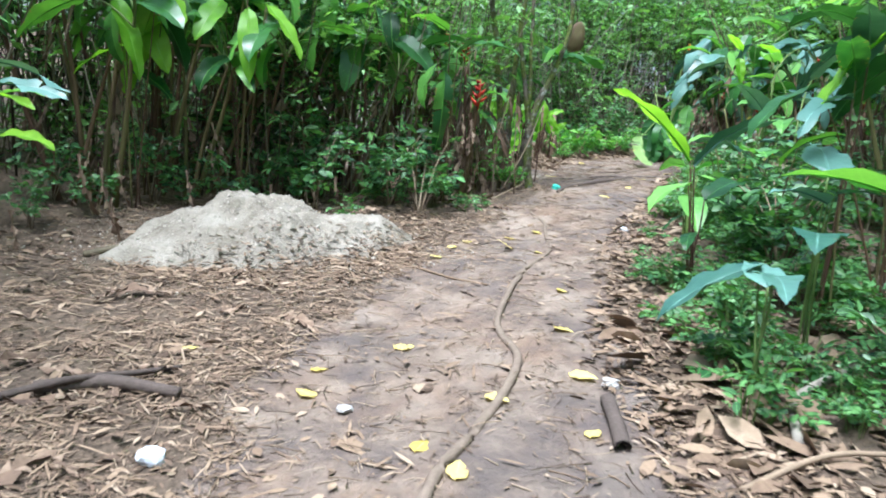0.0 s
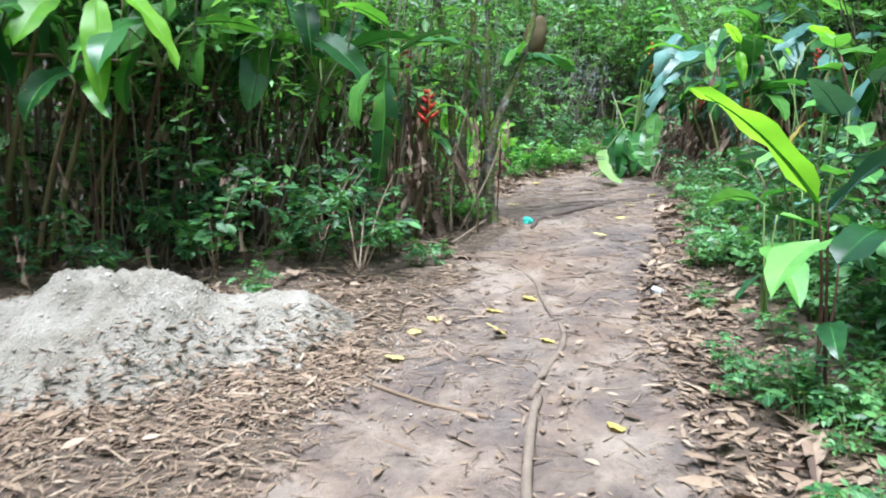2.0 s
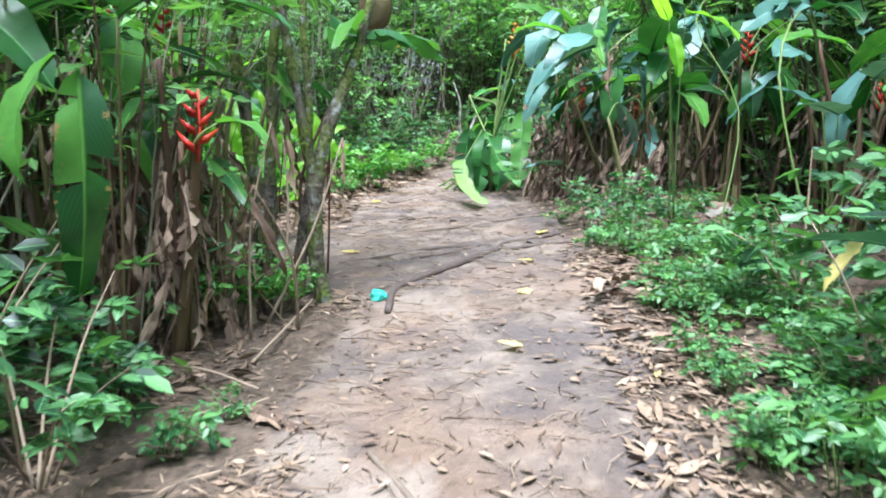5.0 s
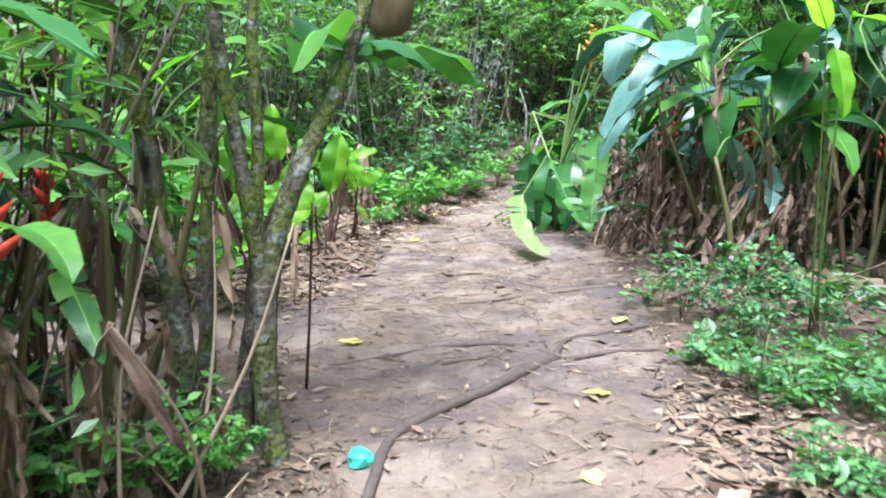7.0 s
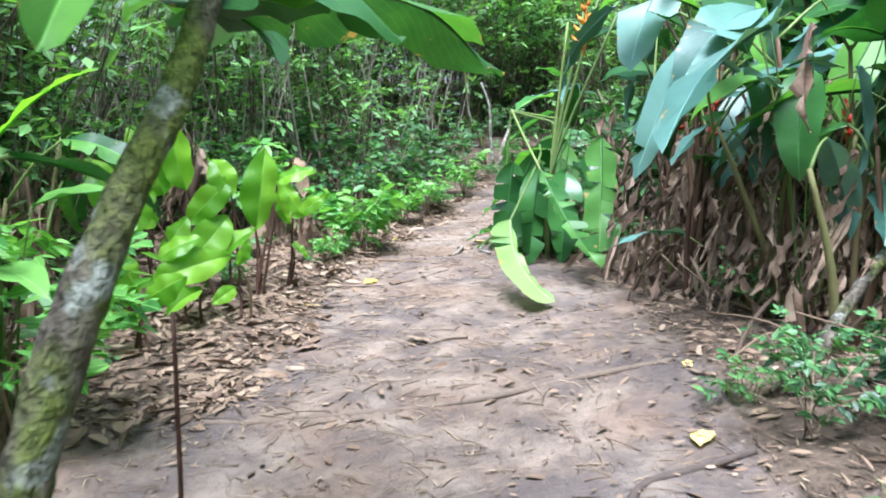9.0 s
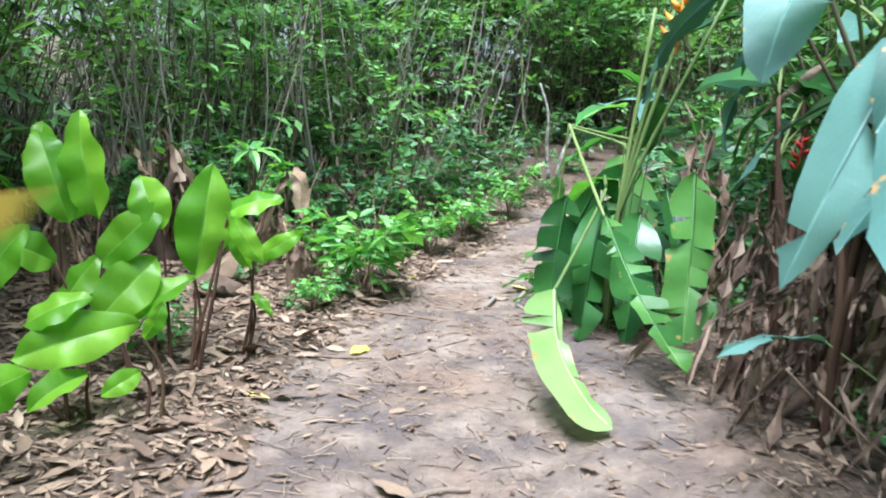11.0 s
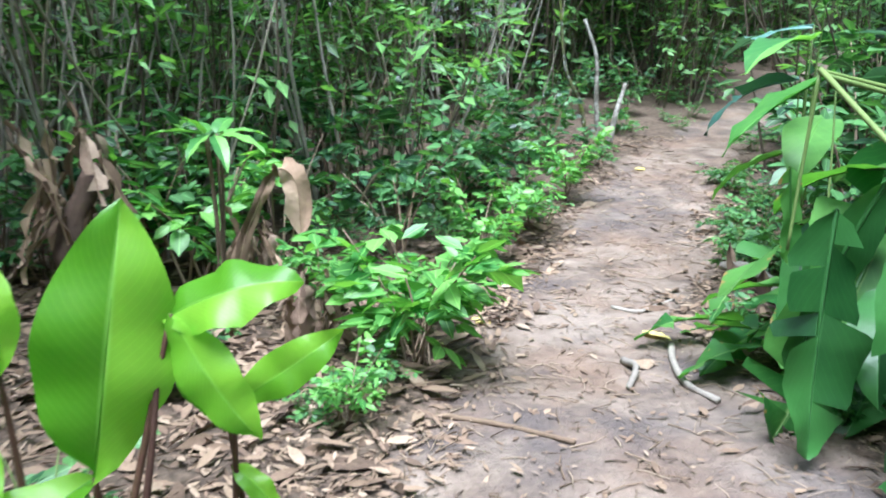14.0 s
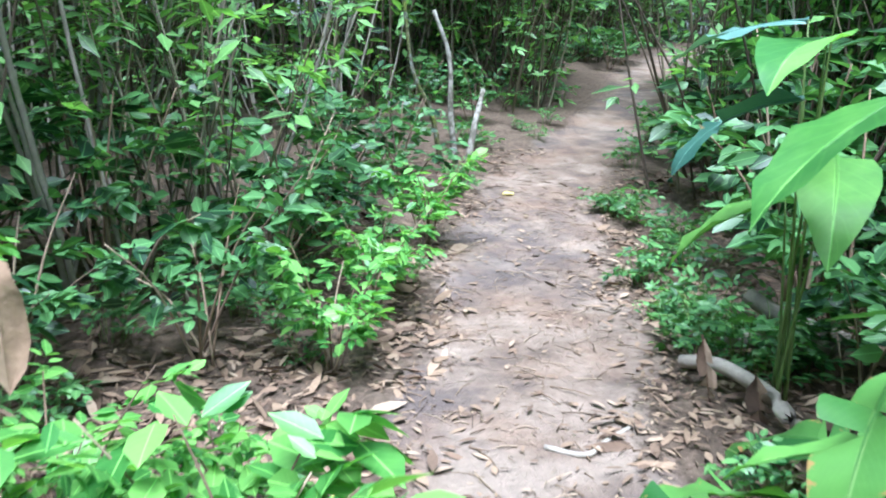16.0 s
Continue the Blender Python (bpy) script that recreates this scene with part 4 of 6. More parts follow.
def broad_plant(at, leaves, label, material=M_GREENSTEM, name="broadleaf_plant", group="broadleaf plants by the path"):
    """A plant of a few big leaves: each (base, tip, width ratio, mesh list, roll)."""
    at = Vector(at)
    root = thing(name, at, label, "plant", group)
    rng = random.Random(int(at.x * 100) + int(at.y * 10))
    for base, tip, meshes, roll in leaves:
        b, t = Vector(base) - at, Vector(tip) - at
        S = Shape()
        tube(S, bend([Vector((rng.uniform(-.04, .04), rng.uniform(-.04, .04), -0.04)), Vector((b.x * 0.55, b.y * 0.55, b.z * 0.62)), b], 4), 0.008, 0.004, 6)
        st = part("leaf_stalk", S.mesh("leaf_stalk", material), root)
        way = t - b
        part("leaf", rng.choice(meshes), st, aim(b, way + Vector((0, 0, way.length * 0.3)), way.length * 1.08, roll))
    return root


g = on_ground
broad_plant(g(1.72, 5.25), [((1.6, 5.24, 1.25), (1.14, 5.38, 1.66), BRIGHT_PADDLE, 0.5), ((1.62, 5.2, 1.22), (1.95, 5.1, 1.62), BLUE, -0.4), ((1.6, 5.2, 1.1), (1.3, 5.0, 0.95), BROAD, 0.2),
                            ((1.75, 5.3, 1.0), (2.1, 5.5, 1.2), DARK, 0.1), ((1.65, 5.15, .8), (1.55, 4.95, .72), DARK, 0.3)], "tall broadleaf plant with long upright bright green leaves", M_BROWNSTEM)
broad_plant(g(1.5, 3.5), [((1.56, 3.80, 0.85), (1.10, 3.70, 0.54), HEART, 0.2), ((1.5, 3.48, .86), (1.4, 3.1, .8), HEART, 0), ((1.5, 3.52, .8), (1.55, 3.9, .85), HEART, 0)], "low plant with lobed dull teal leaves")
broad_plant(g(1.95, 4.1), [((1.95, 4.05, 1.15), (1.6, 3.98, 1.2), HEART, 0.2), ((1.9, 4.0, 1.0), (1.72, 3.6, .95), HEART, 0), ((2.0, 4.1, 1.2), (2.3, 4.0, 1.2), HEART, 0), ((2.0, 4.2, 1.3), (2.1, 4.6, 1.4), HEART, 0)], "plant with spreading teal heart-shaped leaves")
broad_plant(g(1.95, 6.25), [((1.9, 6.2, .8), (1.74, 6.14, .66), DARK, 0.2), ((1.9, 6.15, .95), (1.9, 5.8, .75), BROAD, 0), ((2.0, 6.3, 1.1), (2.3, 6.2, .95), BROAD, 0), ((1.95, 6.35, 1.15), (1.9, 6.8, 1.1), BROAD, 0.4)], "broadleaf plant with drooping green leaves beside the path")
broad_plant(g(2.6, 6.9), [((2.5, 6.8, 1.15), (2.15, 6.7, .95), BLUE, 0.2), ((2.6, 6.8, 1.3), (2.5, 6.3, 1.25), BROAD, 0), ((2.7, 7.0, 1.4), (3.1, 6.9, 1.35), HEART, 0), ((2.6, 7.1, 1.3), (2.4, 7.6, 1.3), HEART, .3), ((2.7, 7.0, 1.65), (2.4, 6.9, 1.85), HEART, .3)], "broadleaf plant with green lobed leaves")

broad_plant(g(-1.9, 8.1), [((-1.85, 7.75, 2.15), (-1.78, 7.5, 1.53), BRIGHT_PADDLE, .2), ((-1.7, 7.8, 2.2), (-1.35, 7.6, 1.75), BRIGHT_PADDLE, .2), ((-2.1, 7.8, 2.2), (-2.2, 7.5, 1.8), BRIGHT_PADDLE, -.3), ((-1.95, 8.1, 2.3), (-1.6, 8.2, 2.6), BRIGHT_PADDLE, -.3), ((-2.0, 7.9, 1.7), (-2.2, 7.4, 1.45), PADDLE, 0)], "tall plant with broad hanging leaves in a sunlit bright green", M_STEM)
broad_plant(g(-2.9, 8.3), [((-2.62, 7.75, 2.3), (-2.98, 7.95, 1.3), BRIGHT_PADDLE, .2), ((-2.9, 8.0, 2.0), (-2.65, 7.8, 1.5), BRIGHT_PADDLE, .5), ((-3.0, 8.0, 1.5), (-2.6, 7.9, 1.25), PADDLE, .2), ((-2.8, 8.2, 2.4), (-2.4, 8.0, 2.7), BRIGHT_PADDLE, .3), ((-3.1, 8.2, 2.3), (-3.5, 7.9, 2.0), BRIGHT_PADDLE, 0)], "tall plant with broad hanging leaves in a sunlit bright green", M_STEM)
broad_plant(g(-2.3, 3.3), [((-2.1, 3.3, 1.4), (-1.5, 3.28, 1.42), BLUE, .1), ((-2.1, 3.3, 1.3), (-1.62, 3.25, 1.27), BRIGHT_PADDLE, .1), ((-2.3, 3.4, 1.5), (-2.4, 3.9, 1.6), PADDLE, .1)], "plant with long pale leaves reaching over the litter")
broad_plant(g(.1, 9.0), [((-.02, 8.55, 1.8), (.03, 8.45, .98), PADDLE_TORN, .1), ((-.1, 8.6, 1.85), (-.3, 8.4, 1.45), PADDLE, .3), ((.1, 8.7, 2.0), (.5, 8.6, 2.2), DARK, 0), ((.2, 8.9, 2.1), (.75, 8.9, 2.05), DARK, .2), ((0, 8.8, 2.2), (-.4, 8.7, 2.35), PADDLE, .2)], "heliconia with one long broad leaf hanging down", M_STEM)
broad_plant(g(2.3, 4.6), [((2.2, 4.5, 1.7), (1.75, 4.2, 1.5), BLUE, .3), ((2.2, 4.5, 1.8), (1.9, 4.1, 1.95), PADDLE, .3), ((2.3, 4.6, 1.9), (2.1, 4.3, 2.2), BLUE, 0), ((2.3, 4.7, 1.5), (2.0, 4.9, 1.35), PADDLE, 0)], "tall plant with pale arching leaves at the path edge", M_STEM)


broad_plant(g(4.6, 9.9), [((4.35, 9.7, 1.85), (3.95, 9.6, 1.85), HEART, .1), ((4.2, 9.5, 1.55), (3.85, 9.3, 1.6), HEART, .2), ((4.4, 9.9, 1.9), (4.1, 10.1, 2.0), HEART, -.2), ((4.5, 9.6, 1.5), (4.3, 9.2, 1.5), HEART, 0), ((4.7, 9.8, 2.1), (4.6, 9.4, 2.2), HEART, 0)], "climbing plant with pale green lobed leaves")
broad_plant(g(3.6, 8.0), [((3.4, 8.0, 1.25), (3.05, 7.9, 1.3), HEART, .1), ((3.5, 7.9, 1.35), (3.4, 7.5, 1.4), HEART, 0), ((3.4, 8.3, 1.3), (3.15, 8.35, 1.0), LEAF_HANG, 0)], "leggy plant with pale lobed leaves and one yellow leaf")
for k, (x, y, ln) in enumerate([(4.75, 12.35, 1.0), (5.1, 12.6, 1.1), (4.5, 12.0, .8), (4.9, 12.05, .9)]):
    single("fallen_dead_leaf", DEAD[k * 2], aim(on_ground(x, y, .12), (.9, .5 - k * .3, .1), ln, .3 * k), "large pale dead heliconia leaf lying on the bank", "leaf", "fallen dead leaves on the bank")


# mossy trees with slender trunks
def mossy_tree(at, limbs, label, seed=1):
    """limbs: lists of points with start and end radius; the first is the trunk."""
    rng = random.Random(seed)
    at = Vector(at)
    root = thing("mossy_tree", at, label, "tree", "mossy slender trees")
    for i, (pts, r0, r1) in enumerate(limbs):
        S = Shape()
        tube(S, bend([Vector(p) - at for p in pts], 26), r0 * .84, r1 * .84, 20, 0.03, rng)
        line = bend([Vector(p) - at for p in pts], 26)
        for k, v in enumerate(S.v):
            v, c = Vector(v), line[k // 20]
            q = v + Vector((seed * 3, i, 0))
            swell = 0.22 * noise.noise(q * Vector((1, 1, .5)) * 7) + 0.16 * noise.noise(Vector((q.x * 20, q.y * 20, q.z * 8))) + 0.1 * noise.noise(q * 45)
            S.v[k] = tuple(c + (v - c) * (1 + swell) + Vector((.005 * math.sin(c.z * 9 + seed), .004 * math.sin(c.z * 7 + i), 0)))
        part("trunk" if i == 0 else "limb", S.mesh("limb", M_MOSS), root)
    end = Vector(limbs[-1][0][-1]) - at
    nr = np.random.RandomState(seed)
    F = Shape()
    P = nr.normal(0, 1, (160, 3)) * np.array([0.9, 0.9, 0.5]) + np.array(end + Vector((0, 0.2, 0.6)))
    D = nr.uniform(-1, 1, P.shape)
    L = nr.uniform(0.08, 0.2, len(P))
    leaf_cloud(F, P, D, np.tile((0, 0, 1.0), (len(P), 1)) + nr.normal(0, .4, P.shape), L, L * 0.45)
    part("crown", F.mesh("crown", M_CROWN), root)
    return root


mossy_tree(g(1.17, 10.48), [([(1.2, 10.47, .4), (1.15, 10.49, .8), (1.12, 10.5, 1.25)], 0.062, 0.055),
                            ([(1.12, 10.5, 1.2), (1.18, 10.53, 1.5), (1.3, 10.62, 1.84), (1.43, 10.76, 2.16), (1.55, 10.95, 2.7), (1.5, 11.2, 4.0)], 0.052, 0.03),
                            ([(1.12, 10.5, 1.2), (1.01, 10.5, 1.76), (.92, 10.5, 2.17), (.8, 10.5, 3.2), (.9, 10.7, 4.6)], 0.042, 0.025)], "forked slender tree with moss and lichen on its bark", seed=1)
mossy_tree(g(1.08, 10.62), [([(1.03, 10.6, .4), (1.06, 10.58, .75), (1.1, 10.53, 1.2), (1.12, 10.52, 1.3)], 0.06, 0.045), ([(1.11, 10.5, 1.2), (1.05, 10.62, 2.2), (1.0, 10.8, 3.4), (1.1, 11, 4.3)], 0.03, 0.02)], "slender green mossy trunk leaning on its neighbour", seed=2)
mossy_tree(g(.82, 10.5), [([(.84, 10.5, .4), (.8, 10.5, 1.05), (.73, 10.5, 1.42), (.66, 10.48, 1.85), (.58, 10.45, 2.3), (.4, 10.5, 3.4), (.5, 10.6, 4.8)], 0.058, 0.035)], "slender grey trunk with pale lichen patches", seed=3)
mossy_tree(g(.9, 10.8), [([(.9, 10.8, .4), (.88, 10.8, 1.3), (.88, 10.8, 1.95), (.9, 10.8, 2.4), (1.0, 10.9, 4.2)], 0.05, 0.03)], "slender dark mossy trunk among heliconia stalks", seed=4)


# ---- planting: the wood behind ----
THICKETS = [thicket_meshes(100 + i, 3.5, 0.8, 44, 2700, 0.15) for i in range(5)]


def cane_meshes(seed, count):
    """Bare grey canes that lean every way, with a few withered leaves."""
    rng = random.Random(seed)
    B, F = Shape(), Shape()
    P, D, N, L = [], [], [], []
    for i in range(count):
        b = Vector((rng.uniform(-.7, .7), rng.uniform(-.4, .4), -.1))
        h = rng.uniform(1.6, 3.4)
        t = b + Vector((rng.gauss(0, .3) * h, rng.gauss(0, .2) * h, h))
        line = bend([b, b.lerp(t, .5) + Vector((rng.gauss(0, .1), rng.gauss(0, .1), 0)), t], 4)
        tube(B, line, rng.uniform(.008, .02), .005, 5, cap=False)
        for k in range(3):
            spray(P, D, N, L, line[rng.randrange(3, len(line))], (rng.uniform(-1, 1), rng.uniform(-1, 1), rng.uniform(-.5, .4)), .2, 3, .13, rng)
    fill_cloud(F, P, D, N, L, seed, (.3, .48), True)
    return B.mesh("canes", M_PALEBARK), F.mesh("foliage", M_THICK)


CANES = [cane_meshes(400 + i, 13) for i in range(3)]
TREES = [tree_meshes(200 + i, 6.5, 2.0, 30, 110, 0.22) for i in range(4)]
BUSHES = [shrub_meshes(300 + i, 1.0, 0.55, 7, 8, 0.11, M_SHRUB) for i in range(5)]
BRIGHT = [shrub_meshes(320 + i, 0.9, 0.5, 9, 8, 0.1, M_SHRUB2) for i in range(3)]
HERBS = [herb_meshes(340 + i) for i in range(4)]


def near_line(rng, y0, y1, reach):
    y = rng.uniform(y0, y1)
    return np.interp(y, LINE_Y, LINE_X) + rng.uniform(-reach, reach), y


rng = random.Random(31)
made = 0
for k in range(4000):
    if made > 270:
        break
    x, y = near_line(rng, -5, 37, 9)
    if not clear_of_path(x, y, 1.3) or (x < 0.5 and 2 < y < 9.0 and x > -4.4) or (0.2 < x < 2.8 and 9 < y < 18.8) or (x < 3 and y < 5 and x > -4.4) or (3 < x < 6.0 and 9 < y < 18.3) or (-4.5 < x < 0.3 and 10.8 < y < 13.8):
        continue
    made += 1
    if 5.2 < x < 6.6 and 12.5 < y < 17.5:
        x += 1.2
    grove("cane_thicket", rng.choice(THICKETS), on_ground(x, y), rng.uniform(0.75, 1.35), rng.uniform(0, 6.28), "thicket of thin brown canes with small green leaves", "thicket", "cane thickets in the wood", ("canework", "foliage"))
for x, y in [(-.6, 18.6), (.2, 18.9), (.9, 19.2), (1.6, 19.5), (2.4, 20.2), (-1.3, 17.8), (3.4, 21.2), (.5, 20.2), (-.2, 12.9), (-1.0, 12.9), (1.4, 20.4), (4.9, 22.6)]:
    grove("bare_canes", rng.choice(CANES), on_ground(x, y), rng.uniform(0.85, 1.2), rng.uniform(-.5, .5), "stand of bare leaning grey canes in the wood", "canes", "bare canes in the wood", ("canework", "foliage"))
for x, y in [(21, 38), (23, 38), (25, 36), (19, 37.5), (23, 34), (24.5, 40), (20.5, 40), (22.5, 36.6)]:
    grove("cane_thicket", rng.choice(THICKETS), on_ground(x, y), 1.5, rng.uniform(0, 6.28), "thicket of thin brown canes with small green leaves", "thicket", "cane thickets in the wood", ("canework", "foliage"))
made = 0
for k in range(900):
    if made > 95:
        break
    x, y = near_line(rng, -9, 44, 14 if made % 2 else 22)
    if not clear_of_path(x, y, 2.4) or (-7.5 < x < 0 and -4 < y < 9.5) or (0 < x < 2.4 and 12 < y < 17.5) or (x < 5.2 and x > 3 and 8 < y < 17) or (-2 < x < 4 and 17 < y < 20) or (-9 < x < 0 and 9 < y < 17) or (4 < x < 8 and 16 < y < 21):
        continue
    made += 1
    grove("forest_tree", rng.choice(TREES), on_ground(x, y), rng.uniform(0.8, 1.5), rng.uniform(0, 6.28), "slender forest tree with a loose bright green crown", "tree", "trees of the wood", ("trunk", "crown"))
made = 0
for k in range(1400):
    if made > 140:
        break
    x, y = near_line(rng, 1, 32, 5.5)
    if not clear_of_path(x, y, 0.55) or (x < 0 and 4 < y < 8.2) or (0.2 < x < 2.8 and 12.4 < y < 18.6) or (3.2 < x < 5.3 and 10.2 < y < 16.8) or (0 < x < 1.5 and 8.7 < y < 11.8) or (x < 0 and y < 5):
        continue
    made += 1
    shrub("undergrowth_bush", rng.choice(BUSHES), on_ground(x, y), rng.uniform(0.5, 1.1), rng.uniform(0, 6.28), "leafy green undergrowth bush on the forest floor", "bush", "undergrowth bushes")
for x, y, sc in [(-2.0, 8.0, .6), (-1.2, 8.3, .85), (-.5, 8.7, .5), (.0, 8.9, .6), (-1.6, 8.6, .5), (-2.7, 7.9, .7), (-3.3, 6.7, .45), (-3.0, 7.3, .5), (-3.6, 6.0, .5), (-3.5, 7.6, .7), (-2.4, 7.9, .4), (3.62, 11.6, .42), (3.9, 11.9, .4), (3.72, 11.15, .42), (3.95, 11.45, .5), (3.6, 10.8, .35), (4.1, 11.0, .5)]:
    shrub("undergrowth_bush", rng.choice(BUSHES), on_ground(x, y), sc, rng.uniform(0, 6.28), "leafy green undergrowth bush on the forest floor", "bush", "undergrowth bushes")
for k in range(65):
    x, y = rng.uniform(2.7, 4.1), rng.uniform(7.2, 10.9)
    if clear_of_path(x, y, 0.05):
        grove("herb", rng.choice(HERBS), on_ground(x, y), rng.uniform(0.6, 1.0), rng.uniform(0, 6.28), "low green herb growing at the path edge", "herb", "herbs at the path edge", ("soft_stem", "foliage"))
for k in range(100):
    x, y = rng.uniform(1.2, 3.0), rng.uniform(3.2, 8.2)
    if clear_of_path(x, y, 0.16 + .3 * rng.random()):
        grove("herb", rng.choice(HERBS), on_ground(x, y), rng.uniform(0.6, 1.2), rng.uniform(0, 6.28), "low green herb growing at the path edge", "herb", "herbs at the path edge", ("soft_stem", "foliage"))
for k in range(46):
    y = rng.uniform(4.3, 9.2)
    x = np.interp(y, LINE_Y, LINE_X) + np.interp(y, LINE_Y, HALF) * 1.08 + rng.uniform(.12, .8)
    grove("herb", rng.choice(HERBS), on_ground(x, y), rng.uniform(0.5, 0.95), rng.uniform(0, 6.28), "low green herb growing at the path edge", "herb", "herbs at the path edge", ("soft_stem", "foliage"))
made = 0
for k in range(3000):
    if made > 115:
        break
    x, y = near_line(rng, 2, 26, 3)
    if not clear_of_path(x, y, 0.3 if y < 8 else 0.02) or clear_of_path(x, y, 1.5) or (x < 0.3 and y < 7.6) or (y < 3.7 and rng.random() < .85) or (0 < x < 1.7 and 9 < y < 11.8) or (x < 2.6 and 12 < y < 16.6 and rng.random() < 0.8) or (x < 3.5 and 16.6 <= y < 19 and rng.random() < 0.55):
        continue
    made += 1
    grove("herb", rng.choice(HERBS), on_ground(x, y), rng.uniform(0.6, 1.4), rng.uniform(0, 6.28), "low green herb growing at the path edge", "herb", "herbs at the path edge", ("soft_stem", "foliage"))


# ---- the right bank: dead-leaf skirts, waxy leaves, bent stalks ----
rng = random.Random(41)
for x, y, st, h, fl, ln in [(5.0, 13.0, 9, 1.5, 2, 0.7), (5.0, 14.1, 9, 1.5, 1, 0.7), (5.4, 15.2, 8, 1.6, 1, 0.7), (5.6, 12.2, 8, 1.5, 2, 0.6), (6.0, 11.2, 8, 1.5, 2, 0.6), (5.2, 10.0, 7, 1.5, 2, 0.6), (6.2, 13.8, 8, 2.0, 1, 0.8), (5.9, 15.6, 8, 2.0, 1, 0.8), (4.6, 8.2, 7, 1.5, 1, 0.55), (3.9, 6.2, 7, 1.6, 1, 0.6), (3.2, 4.2, 6, 1.6, 0, 0.6)]:
    heliconia(on_ground(x, y), st, h, 0.42, ln, rng, fl, dead=60 if 11.5 < y < 15.5 and x < 5.4 else 14, leaves_per=2, pools=(BLUE, PADDLE, DARK), sway=0.07 if 13.5 < y < 15.7 else 0.16,
              label="heliconia clump with skirt of dead leaves and waxy blades")
for x, y in [(4.75, 12.5), (4.7, 13.2), (4.6, 13.9), (4.75, 14.6)]:
    heliconia(on_ground(x, y), 4, 1.05, 0.32, 0.5, rng, 0, dead=60, leaves_per=1 if y < 13.5 else 0, pools=(BLUE, DARK), sway=0.05, label="heliconia clump hung with grey-brown dead leaves")
root = broad_plant(g(4.75, 13.0), [((4.25, 12.9, 2.5), (3.28, 12.25, 1.86), BLUE, 0.15), ((4.3, 13.1, 2.6), (3.7, 12.7, 2.25), BLUE, -0.3), ((4.62, 12.66, 2.3), (4.72, 12.6, 1.72), HEART, 0.1), ((4.5, 12.9, 2.3), (4.35, 12.75, 1.75), DARK, 0.2),
                                   ((4.7, 12.6, 2.45), (4.4, 11.9, 2.7), DARK, 0), ((4.4, 13.4, 2.05), (3.95, 13.2, 1.75), BLUE, 0), ((4.5, 13.9, 1.25), (3.95, 13.85, 1.22), BLUE, 0.1), ((4.9, 12.4, 2.1), (5.0, 12.0, 1.8), PADDLE, 0), ((4.4, 12.75, 2.5), (4.2, 12.6, 2.0), DEAD, .5), ((4.8, 12.5, 2.6), (4.75, 12.3, 2.15), DEAD, 0), ((4.55, 13.2, 2.2), (4.45, 13.0, 1.7), DEAD, 1)],
                   "plant with long arching waxy leaves tinted blue-green with sky sheen", name="waxy_leaf_plant")


